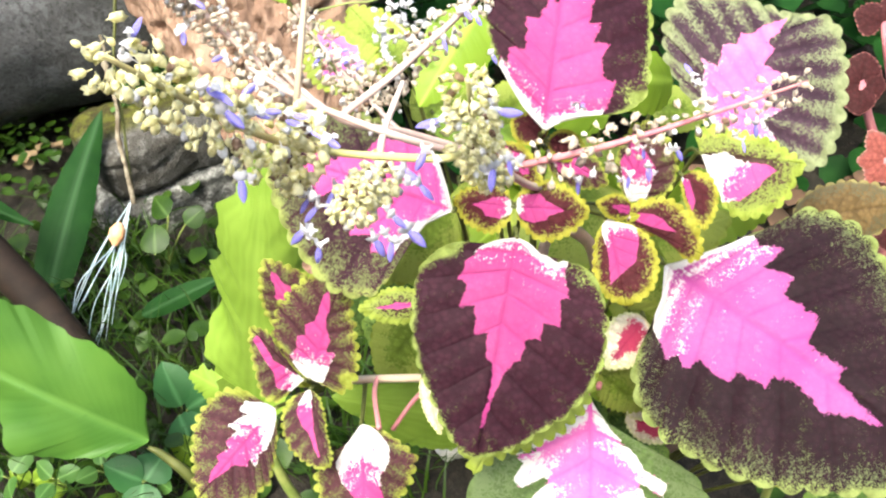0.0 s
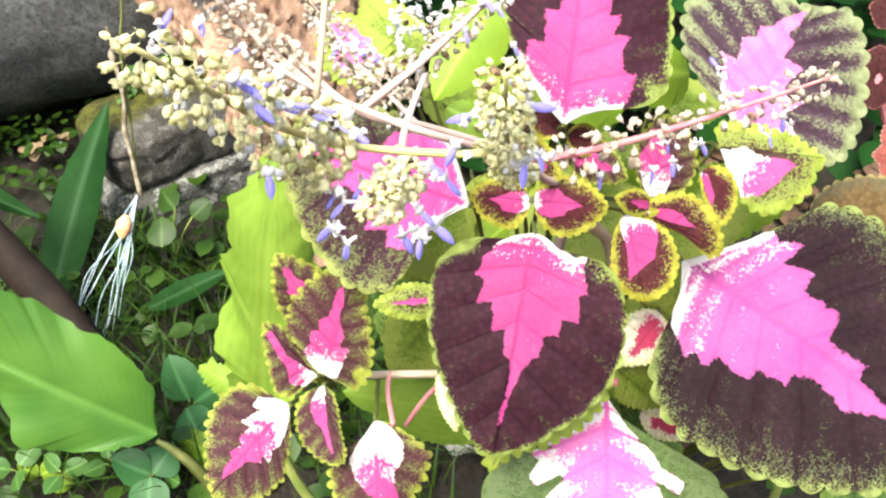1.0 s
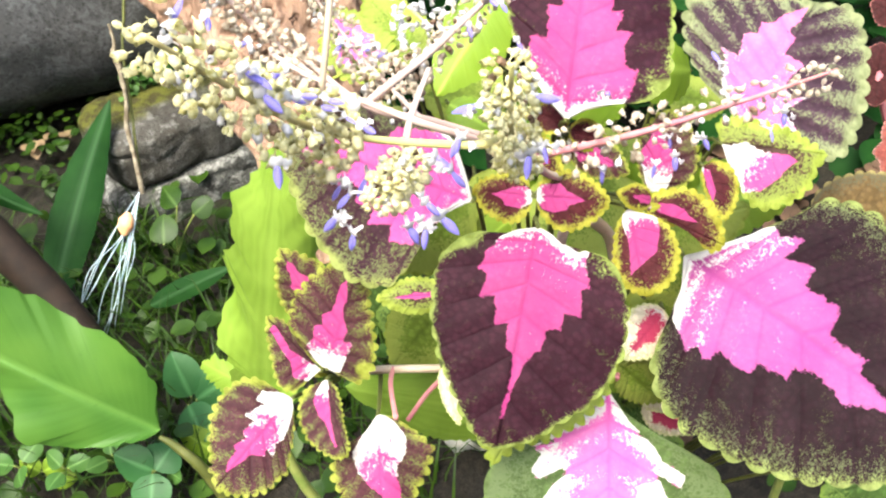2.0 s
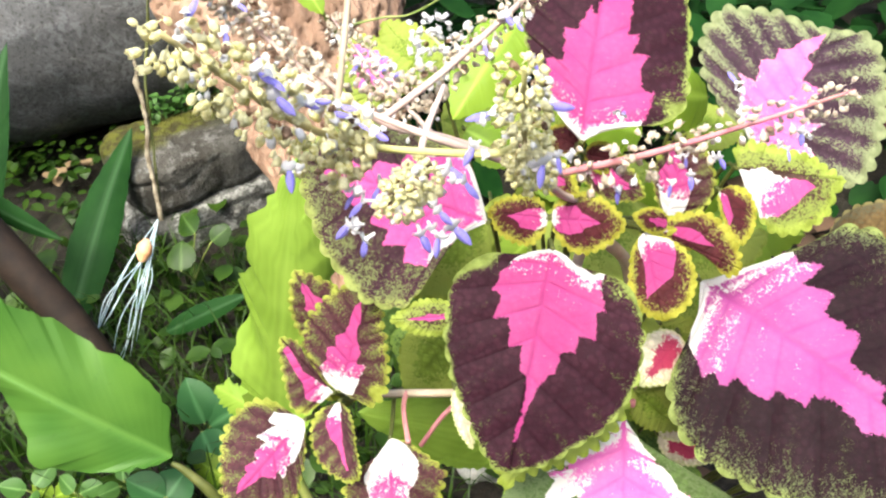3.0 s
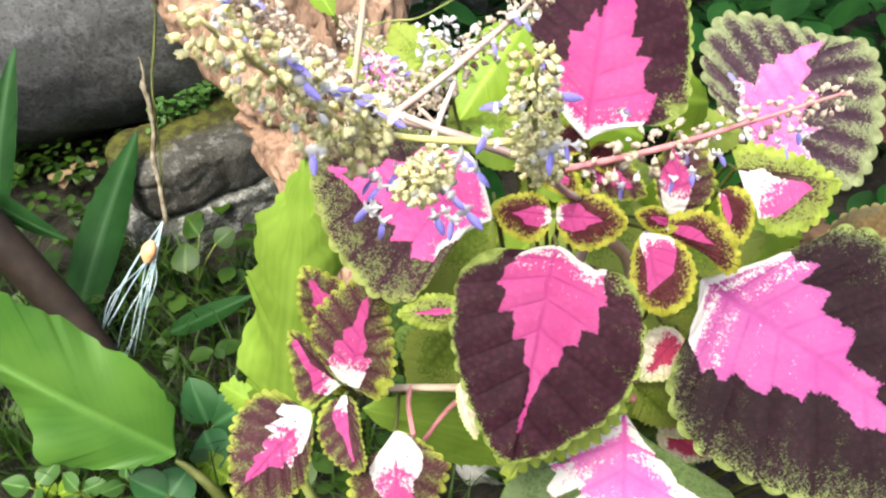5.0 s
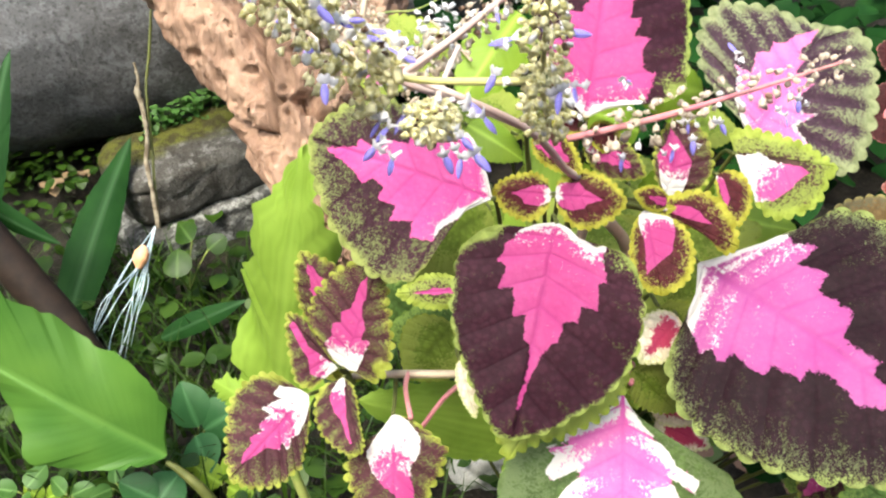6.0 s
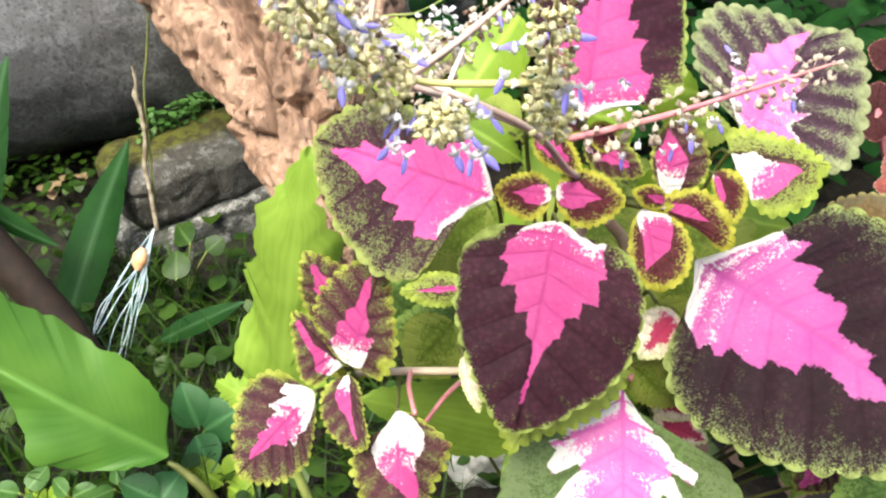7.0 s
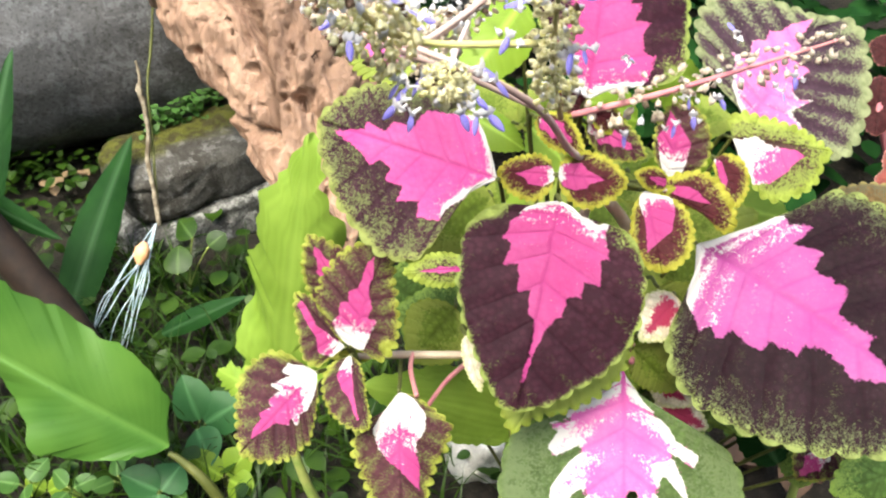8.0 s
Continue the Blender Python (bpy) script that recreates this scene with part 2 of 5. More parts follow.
M_BUD = bud_material("bud", (0.59, 0.55, 0.22), (0.73, 0.69, 0.46))
M_DRYBUD = bud_material("dry_bud", (0.47, 0.385, 0.285), (0.62, 0.545, 0.44))
M_SPENTBUD = bud_material("spent_bud", (0.13, 0.075, 0.045), (0.27, 0.17, 0.11))
M_PETAL = stalk("white_petal", (0.6808, 0.6624, 0.6716), (0.736, 0.7176, 0.7176), 0.5, 0.4)
M_VIOLET = stalk("violet_petal", (0.17, 0.15, 0.58), (0.34, 0.30, 0.72), 0.45, 0.4)
M_THREAD = stalk("bluish_thread", (0.26, 0.36, 0.42), (0.46, 0.55, 0.58), 0.5)
M_BEAD = stalk("orange_bead", (0.62, 0.30, 0.14), (0.70, 0.40, 0.22), 0.5)


def rocky(name, a, b, c, scale, bump=0.02, fleck=0.5, rough=0.9):
    n = Nodes(name)
    co = n.coords()
    big, mid, fine = n.noise(co, scale, 4, 0.65, 0.6), n.noise(co, scale * 5, 4, 0.7), n.noise(co, scale * 30, 3)
    col = n.mix(n.step(big, 0.35, 0.62), a, b)
    col = n.mix(n.math("MULTIPLY", n.step(mid, 0.47, 0.60), fleck), col, c)
    col = n.mix(n.math("MULTIPLY", n.step(fine, 0.46, 0.60), 0.55), col, tuple(v * 0.45 for v in a))
    h = n.math("ADD", mid, n.math("MULTIPLY", fine, 0.4))
    return n.finish(col, rough, n.bump(h, 0.8, bump), spec=0.25)


def log_material():
    """Grey weathered bark: broad dark and pale stains, fine pores and whitish scuffs."""
    n = Nodes("weathered_log")
    co = n.coords()
    along = n.stretch(co, (0.55, 1.0, 1.0))
    broad, mid, fine, scuff = n.noise(along, 2.6, 3, 0.6), n.noise(co, 34, 6, 0.78, 0.5), n.noise(co, 190, 4, 0.7), n.noise(co, 48, 5, 0.75, 0.6)
    col = n.mix(n.step(broad, 0.30, 0.70), (0.036, 0.032, 0.029), (0.088, 0.088, 0.088))
    col = n.mix(n.math("MULTIPLY", n.step(mid, 0.45, 0.60), 0.85), col, (0.152, 0.153, 0.158))
    col = n.mix(n.math("MULTIPLY", n.step(scuff, 0.57, 0.70), 0.55), col, (0.22, 0.22, 0.215))
    col = n.mix(n.math("MULTIPLY", n.step(fine, 0.50, 0.64), 0.6), col, (0.018, 0.016, 0.014))
    return n.finish(col, 0.68, n.bump(n.math("ADD", mid, n.math("MULTIPLY", fine, 0.3)), 0.6, 0.005), spec=0.3)


M_LOG = log_material()
M_STONE = rocky("grey_stone", (0.065, 0.063, 0.057), (0.14, 0.14, 0.128), (0.36, 0.36, 0.34), 11, 0.010, 0.85)


def mossy_material():
    """Weathered grey stone with a cushion of yellow-green moss on its upper side."""
    n = Nodes("mossy_stone")
    co = n.coords()
    xyz = n.t.nodes.new("ShaderNodeSeparateXYZ")
    n.put(xyz, 0, co)
    big, mid, fine = n.noise(co, 14, 4, 0.65, 0.6), n.noise(co, 60, 4, 0.7), n.noise(co, 320, 3)
    col = n.mix(n.step(big, 0.35, 0.62), (0.045, 0.041, 0.034), (0.100, 0.096, 0.086))
    col = n.mix(n.math("MULTIPLY", n.step(mid, 0.5, 0.62), 0.6), col, (0.20, 0.197, 0.185))
    col = n.mix(n.math("MULTIPLY", n.step(fine, 0.46, 0.60), 0.4), col, (0.03, 0.027, 0.022))
    moss = n.mix(n.step(mid, 0.4, 0.6), (0.034, 0.030, 0.010), (0.075, 0.078, 0.012))
    h = n.math("ADD", n.math("ADD", xyz.outputs[2], n.math("MULTIPLY", xyz.outputs[1], 0.45)), n.math("MULTIPLY", n.math("SUBTRACT", big, 0.5), 0.06))
    cover = n.step(h, 0.058, 0.074)
    col = n.mix(cover, col, moss)
    return n.finish(col, 0.9, n.bump(n.math("ADD", mid, n.math("MULTIPLY", fine, 0.5)), 0.8, 0.008), spec=0.2)


M_MOSSY = mossy_material()
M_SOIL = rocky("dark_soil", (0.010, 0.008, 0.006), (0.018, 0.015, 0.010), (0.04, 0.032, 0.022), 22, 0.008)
M_SKYBLOCKER = rocky("sky_blocker_grey", (0.10, 0.10, 0.085), (0.16, 0.155, 0.135), (0.22, 0.21, 0.19), 3, 0.006)
M_PALESTONE = rocky("pale_stone", (0.42, 0.42, 0.38), (0.56, 0.55, 0.50), (0.66, 0.65, 0.60), 30, 0.003)


def driftwood_material():
    n = Nodes("driftwood")
    co = n.coords()
    along = n.stretch(co, (1.0, 1.0, 0.28))
    big, grain, pit = n.noise(along, 22, 4, 0.6, 1.2), n.noise(along, 120, 4, 0.7, 0.8), n.noise(along, 42, 3, 0.6)
    col = n.mix(n.step(big, 0.3, 0.65), (0.19, 0.108, 0.070), (0.37, 0.235, 0.160))
    col = n.mix(n.math("MULTIPLY", n.step(grain, 0.5, 0.68), 0.6), col, (0.40, 0.275, 0.20))
    col = n.mix(n.math("MULTIPLY", n.step(pit, 0.58, 0.70), 0.75), col, (0.12, 0.062, 0.038))
    col = n.mix(n.math("MULTIPLY", n.step(n.noise(along, 11, 3, 0.6, 0.6), 0.52, 0.64), 0.6), col, (0.12, 0.07, 0.046))
    h = n.math("SUBTRACT", n.math("ADD", big, n.math("MULTIPLY", grain, 0.5)), n.math("MULTIPLY", n.step(pit, 0.62, 0.74), 0.9))
    return n.finish(col, 0.8, n.bump(h, 1.0, 0.012), spec=0.25)


M_WOOD = driftwood_material()


# ---- mesh tools ----
def link_mesh(name, verts, faces, material, parent=None, label="", smooth=True, attrs=None):
    me = bpy.data.meshes.new(name)
    me.from_pydata([tuple(v) for v in verts], [], [tuple(f) for f in faces])
    if smooth:
        me.polygons.foreach_set("use_smooth", [True] * len(me.polygons))
    for key, values in (attrs or {}).items():
        me.attributes.new(key, "FLOAT", "POINT").data.foreach_set("value", np.asarray(values, dtype=np.float32))
    me.materials.append(material)
    ob = new(name, me)
    if parent is not None:
        ob.parent = parent
    if label:
        ob["label"] = label
    return ob


def thing(name, place, label, category, group=""):
    ob = new(name)
    ob.empty_display_size = 0.02
    ob.location = place
    bpy.context.view_layer.update()
    return tagged(ob, label, category, group)


def hang(ob, parent):
    """Hang a part built in world metres on its thing without moving it."""
    ob.parent = parent
    base = Vector()
    p = parent
    while p is not None:
        base = base + p.location
        p = p.parent
    ob.matrix_parent_inverse = Matrix.Identity(4)
    ob.location = ob.location - base
    return ob


def grid_faces(rows, cols, closed=False):
    out = []
    for i in range(rows - 1):
        for j in range(cols - (0 if closed else 1)):
            k = (j + 1) % cols
            out.append((i * cols + j, i * cols + k, (i + 1) * cols + k, (i + 1) * cols + j))
    return out


def spline(points, steps):
    """A smooth line through the points."""
    pts = [np.array(p, dtype=float) for p in points]
    if len(pts) == 2:
        return np.array([pts[0] + (pts[1] - pts[0]) * k / steps for k in range(steps + 1)])
    ext = [2 * pts[0] - pts[1]] + pts + [2 * pts[-1] - pts[-2]]
    out = []
    for i in range(1, len(ext) - 2):
        a, b, c, d = ext[i - 1:i + 3]
        for k in range(steps):
            t = k / steps
            out.append(0.5 * (2 * b + (c - a) * t + (2 * a - 5 * b + 4 * c - d) * t * t + (3 * b - a - 3 * c + d) * t ** 3))
    out.append(pts[-1])
    return np.array(out)


def tube_data(points, radii, sides=8, steps=6, rough=0.0, seed=0):
    line = spline(points, steps)
    n = len(line)
    rr = np.interp(np.linspace(0, 1, n), np.linspace(0, 1, len(radii)), radii)
    rng = np.random.default_rng(seed)
    verts = []
    side = None
    for i in range(n):
        d = line[min(i + 1, n - 1)] - line[max(i - 1, 0)]
        d = d / (np.linalg.norm(d) + 1e-9)
        ref = side if side is not None else (np.array((0, 0, 1.0)) if abs(d[2]) < 0.9 else np.array((1.0, 0, 0)))
        side = ref - d * (ref @ d)
        side /= np.linalg.norm(side) + 1e-9
        up = np.cross(d, side)
        for j in range(sides):
            a = 2 * math.pi * j / sides
            r = rr[i] * (1 + rough * rng.normal())
            verts.append(line[i] + side * math.cos(a) * r + up * math.sin(a) * r)
    faces = grid_faces(n, sides, True)
    faces.append(tuple(range(sides - 1, -1, -1)))
    faces.append(tuple(range((n - 1) * sides, n * sides)))
    return verts, faces


def tube(name, points, radii, material, parent, label="", sides=8, steps=6, rough=0.0, seed=0):
    v, f = tube_data(points, radii, sides, steps, rough, seed)
    o = np.array(points[0])
    ob = link_mesh(name, [p - o for p in v], f, material, None, label)
    ob.location = o
    return hang(ob, parent) if parent is not None else ob


def in_polygon(v, w, poly):
    """Signed distance to a polygon, above zero inside."""
    p = np.stack([v, w], -1)
    best = np.full(len(p), 1e9)
    inside = np.zeros(len(p), bool)
    q = np.array(poly, dtype=float)
    for a, b in zip(q, np.roll(q, -1, 0)):
        ab = b - a
        t = np.clip(((p - a) @ ab) / (ab @ ab + 1e-12), 0, 1)
        best = np.minimum(best, np.linalg.norm(p - a - t[:, None] * ab, axis=1))
        hit = (a[1] > p[:, 1]) != (b[1] > p[:, 1])
        with np.errstate(divide="ignore", invalid="ignore"):
            cut = a[0] + (p[:, 1] - a[1]) * ab[0] / (ab[1] if ab[1] else 1e-12)
        inside ^= hit & (p[:, 0] < cut)
    return np.where(inside, best, -best)


def heart(start, end, half, teeth, seed):
    """The toothed outline of a pink heart, from start to end along the midrib, half as broad."""
    rng = random.Random(seed)
    sides = []
    for s in (1, -1):
        run = []
        for k in range(teeth):
            t = (k + 0.45) / teeth
            w = half * min(0.45 + 1.9 * t, 1.0, 1.38 * (1 - t) ** 0.85) * rng.uniform(0.9, 1.08)
            v = start + (end - start) * t
            run += [(v - (end - start) * 0.12 / teeth, s * w * 0.86), (v + (end - start) * 0.22 / teeth, s * w), (v + (end - start) * 0.32 / teeth, s * w * 0.74)]
        sides.append(run)
    return [(start, 0.0)] + sides[0] + [(end, 0.0)] + sides[1][::-1]


AXIS = [(0.05, 0.36, 0.04), (0.055, 0.352, 0.12), (0.055, 0.35, 0.2), (0.053, 0.343, 0.3), (0.051, 0.337, 0.38), (0.05, 0.335, 0.42), (0.02, 0.345, 0.3),
        (0.0573, 0.3395, 0.4779), (0.0180, 0.3087, 0.3904), (-0.0054, 0.3064, 0.3888), (-0.0376, 0.3052, 0.3886), (-0.0589, 0.3004, 0.3901)]


def petiole(parent, base, back):
    """A leaf stalk from the leaf's base, bending back and down to the plant's stem."""
    base = Vector(base)
    foot = min((Vector(a) for a in AXIS), key=lambda a: (a - base - Vector((0, 0.01, -0.02))).length)
    bend = base + Vector(back) * 0.3 * (foot - base).length
    if (foot - base).length > 0.045:
        behind = Vector((0, 0.74, -0.67))
        low = Vector((0.05, 0.36, max(0.05, base.z - 0.22)))
        tube("petiole", [base, base + behind * 0.02 + Vector(back) * 0.006, base.lerp(low, 0.3) + behind * 0.03, low], [0.0010, 0.0011, 0.0012, 0.0013], M_OLIVESTEM, parent, sides=6, steps=5)
        return
    tube("petiole", [base, base.lerp(foot, 0.35) * 0.5 + bend * 0.5, foot], [0.0010, 0.0011, 0.0013], M_OLIVESTEM, parent, sides=6, steps=5)


OVAL = [(0, 0), (0.05, 0.42), (0.20, 0.83), (0.42, 1.0), (0.64, 0.86), (0.83, 0.50), (0.95, 0.18), (1, 0)]
BROAD = [(0, 0), (0.02, 0.35), (0.12, 0.78), (0.38, 1.0), (0.62, 0.92), (0.82, 0.6), (0.94, 0.25), (1, 0)]


def margin(knots, rows):
    """One side of a leaf's outline at even steps: how far along, how far out, both in leaf lengths."""
    line = spline([(a, b, 0) for a, b in knots], 24)[:, :2]
    arc = np.concatenate([[0], np.cumsum(np.hypot(*np.diff(line, axis=0).T))])
    arc /= arc[-1]
    s = np.linspace(0, 1, rows)
    return np.interp(s, arc, line[:, 0]), np.interp(s, arc, line[:, 1]).clip(0)


def leaf(parent, base, tip, width, material, roll=0.0, face=(0.0, -0.74, 0.67), teeth=20, bite=0.016, arch=0.05, fold=0.0, droop=0.05,
         shape=OVAL, sides=None, pink=None, pale=(0.0, 0.0, 0.0), spread=0.03, pucker=0.0015, veins=9, rows=150, cols=13, wave=0.0, seed=1, name="leaf", label="", smooth_edge=False, shoulder=0.0, ears=(0.1, 0.65), hole=None, ribs=0.055, dust=0.04, bordered=False, streaks=False):
    """One leaf from its stalk's end to its tip. sides: knots of either margin in leaf lengths, else shape and width.
    ears: where along the leaf the green margin is broadest, and by how much. pale: reach of the white along the leaf, share at the heart's edge (bordered: at the leaf's margin), share at the base."""
    base, tip = Vector(base), Vector(tip)
    length = (tip - base).length
    ay = (tip - base).normalized()
    az = Vector(face)
    az = (az - ay * az.dot(ay)).normalized()
    az.rotate(Matrix.Rotation(radians(roll), 3, ay))
    ax = ay.cross(az)
    rng = np.random.default_rng(seed)
    half = width / 2 / length
    s = np.linspace(0, 1, rows)
    cols_all = 2 * cols + 1
    X, Y, Z, U, R, notch = (np.zeros((rows, cols_all)) for _ in range(6))
    ym = 0.92 * s ** 2.1 + 0.08 * s
    wob, outline = rng.uniform(0, 6.28, 4), []
    for k, sd in enumerate((-1, 1)):
        yo, xx = margin(sides[k] if sides else [(a, b * half * (1 + 0.05 * math.sin(wob[3] + k * 2 + 5 * a))) for a, b in shape], rows)
        nx, ny = np.gradient(yo), -np.gradient(xx)
        nl = np.hypot(nx, ny) + 1e-9
        ends = np.clip(np.sin(math.pi * s) * 5, 0, 1)
        ph = s * teeth + (0.3 if sd > 0 else 0.0)
        size = 1 + 0.3 * np.sin(np.floor(ph) * 2.4 + wob[0] + sd)
        lobes = bite * size * (np.abs(np.sin(math.pi * ph)) ** 0.7 - 0.5) * ends * np.clip((s - shoulder) * 12, 0, 1)
        if smooth_edge:
            lobes = bite * (0.6 * np.sin(ph * 2.1 + wob[1]) + np.interp(s, np.linspace(0, 1, 46), rng.normal(0, 0.6, 46))) * ends
        outline.append(np.stack([yo, sd * xx], -1)[::4])
        ox, oy = xx + nx / nl * lobes, yo + ny / nl * lobes
        reach = np.hypot(xx, yo - ym)
        for c in range(cols + 1):
            u = (c / cols) ** 0.85
            j = cols + sd * c
            X[:, j], Y[:, j], U[:, j] = sd * ox * u, ym + (oy - ym) * u, u
            R[:, j] = (1 - u) * reach * 0.9
            notch[:, j] = bite * 0.9 * (1 - np.abs(np.sin(math.pi * ph))) ** 1.3 * u ** 3 * np.clip((s - shoulder) * 12, 0, 1)
    v, w = Y.ravel(), X.ravel()
    t = np.clip(Y, 0, 1)
    phase = s[:, None] * veins
    dv = np.abs(phase - np.floor(phase) - 0.5)
    vn = np.exp(-((0.5 - dv) / ribs) ** 2) * (1 - 0.5 * U) * (U > 0)
    if streaks:
        vn = 0.5 + 0.5 * np.sin(U * 34) + 0 * Y
    mid = np.exp(-(np.abs(X) / 0.009) ** 2)
    Z += arch * 4 * t * (1 - t) + fold * np.abs(X) - droop * U ** 2 * (0.02 + np.sin(math.pi * t) ** 1.5 + 0.25 * t)
    Z += -pucker * np.cos(2 * math.pi * phase) * np.sin(math.pi * U) - mid * 0.005
    Z += wave * (np.sin(s * 15 + wob[2])[:, None] * np.sign(X) + np.sin(s * 9 + wob[3])[:, None]) * U ** 2
    pk = in_polygon(v, w, pink) if pink else np.full(v.shape, -1.0)
    rim = notch.ravel() + R.ravel() * (1 - ears[1] * np.exp(-((v - ears[0]) / 0.10) ** 2) * np.clip((np.abs(w) - 0.14) * 12, 0, 1))
    pa = np.zeros(v.shape)
    along, at_edge, at_base = pale
    if along:
        fade = np.clip(1 - v / along, 0, 1)
        if bordered:
            inset = np.maximum(0, in_polygon(v, w, np.concatenate([outline[0], outline[1][::-1]])))
            pa = fade ** 0.5 * at_edge * (0.95 * np.exp(-(inset / 0.014) ** 2) + 0.72 * np.exp(-inset / spread))
        else:
            pa = fade ** 0.6 * at_edge * np.exp(-np.abs(pk) / spread)
            pa = pa + 0.8 * np.exp(-(R.ravel() / 0.016) ** 2) * fade ** 0.3
        pa = pa + at_base * np.exp(-(np.hypot(v, w) / (along * 0.55)) ** 2)
    pa = np.where(pk > (-0.004 if bordered else -0.012), np.maximum(pa * 1.2 - 0.15, -0.15) + dust, -1.0)
    co = np.stack([X.ravel(), Y.ravel(), Z.ravel()], -1) * length
    m = Matrix((ax, ay, az)).transposed().to_4x4()
    m.translation = base
    faces = grid_faces(rows, cols_all)
    if hole:
        faces = [f for f in faces if math.hypot(v[f[0]] - hole[0], w[f[0]] - hole[1]) > hole[2]]
    ob = link_mesh(name, co, faces, material, None, label, attrs={"pk": pk, "rim": rim, "pale": pa, "vn": np.maximum(vn, mid).ravel(), "bt": (np.sin(math.pi * phase) ** 2 * (U > 0)).ravel(), "mr": np.exp(-(np.abs(X) / 0.013) ** 2).ravel()})
    ob.matrix_basis = m
    if parent.name.startswith("painted"):
        petiole(parent, base, -az * 0.8 - ay * 0.35)
    return hang(ob, parent)


# ---- ground ----
def ground():
    rng = np.random.default_rng(5)
    near = np.linspace(-1.3, 1.3, 105)
    far = 1.3 * 1.32 ** np.arange(1, 16)
    xs = np.concatenate([-far[::-1], near, far])
    ys = xs + 0.7
    verts = []
    for y in ys:
        for x in xs:
            fade = 1.0 if abs(x) < 1.4 and abs(y - 0.7) < 1.4 else 0.0
            z = 0.02 * noise.noise(Vector((x * 3, y * 3, 0))) + fade * (0.012 * noise.noise(Vector((x * 12, y * 12, 1))) + 0.004 * rng.normal())
            verts.append((x, y, z - 0.005))
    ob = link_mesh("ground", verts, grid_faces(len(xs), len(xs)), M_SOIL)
    return tagged(ob, "dark damp garden soil with leaf litter", "ground", kind="structure")


ground()


def sky_blocker(name, place, size):
    """An added wall out of view that holds back light from the low sky."""
    bm = bmesh.new()
    bmesh.ops.create_cube(bm, size=1.0, matrix=Matrix.Diagonal((*size, 1.0)))
    bmesh.ops.bevel(bm, geom=bm.edges[:], offset=0.015, segments=2, affect="EDGES")
    me = bpy.data.meshes.new(name)
    bm.to_mesh(me)
    bm.free()
    me.materials.append(M_SKYBLOCKER)
    ob = new(name, me)
    ob.location = place
    tagged(ob, "plain grey wall added out of view to block low sky light", "wall", kind="structure")


# unseen walls, added only to cut horizon light and deepen undersides
sky_blocker("wall_west", (-2.6, 0.6, 1.0), (0.15, 5.6, 2.1))
sky_blocker("wall_east", (2.6, 0.6, 1.0), (0.15, 5.6, 2.1))
sky_blocker("wall_south", (0.0, -2.2, 1.0), (5.05, 0.15, 2.1))
sky_blocker("wall_north", (0.0, 3.4, 1.0), (5.05, 0.15, 2.1))


# ---- fallen log, stones, driftwood ----
def log():
    a, d = Vector((-1.5, 0.965, 0.212)), Vector((1.0, 0.30, 0.03)).normalized()
    n, sides, verts = 90, 72, []
    side = d.cross(Vector((0, 0, 1))).normalized()
    up = side.cross(d)
    for i in range(n):
        c = a + d * (1.5 * i / (n - 1))
        for j in range(sides):
            t = 2 * math.pi * j / sides
            k = side * math.cos(t) + up * math.sin(t)
            p = c + k * 0.252
            r = 0.252 + 0.014 * noise.noise(p * 5) + 0.006 * noise.noise(p * 17) + 0.004 * noise.noise(Vector((t * 9, p.x * 2.5, 3)))
            verts.append(c + k * r)
    faces = grid_faces(n, sides, True) + [tuple(range(sides - 1, -1, -1)), tuple(range((n - 1) * sides, n * sides))]
    ob = link_mesh("fallen_log", verts, faces, M_LOG)
    tagged(ob, "thick weathered grey log lying on the ground", "log")


def stone(name, place, size, turn, material, label, category, seed=1, rough=0.06, lean=(0, 0)):
    """A worn block: a rounded box roughened by noise."""
    n = 30
    bm = bmesh.new()
    bmesh.ops.create_cube(bm, size=1.0)
    bmesh.ops.subdivide_edges(bm, edges=bm.edges[:], cuts=n, use_grid_fill=True)
    for v in bm.verts:
        c = v.co.copy()
        r = Vector([math.copysign(abs(x * 2) ** 1.0, x) for x in c])
        k = max(abs(x) for x in r)
        lp = (abs(r.x) ** 7 + abs(r.y) ** 7 + abs(r.z) ** 7) ** (1 / 7)
        c = c * (k / lp)
        w = Vector((c.x * size[0], c.y * size[1], c.z * size[2]))
        nn = noise.noise(w * 9 + Vector((seed, 0, 0))) * 0.6 + noise.noise(w * 28 + Vector((0, seed, 0))) * 0.3 + noise.noise(w * 80) * 0.2 - 0.5 * max(0, 0.10 - abs(noise.noise(w * 14 + Vector((seed, 4, 0))))) * 8
        v.co = w + c.normalized() * nn * rough * min(size)
        v.co.z += size[2] / 2
    me = bpy.data.meshes.new(name)
    bm.to_mesh(me)
    bm.free()
    me.polygons.foreach_set("use_smooth", [True] * len(me.polygons))
    me.materials.append(material)
    ob = new(name, me)
    ob.matrix_world = pose(*place, lean[0], lean[1], turn)
    return tagged(ob, label, category)


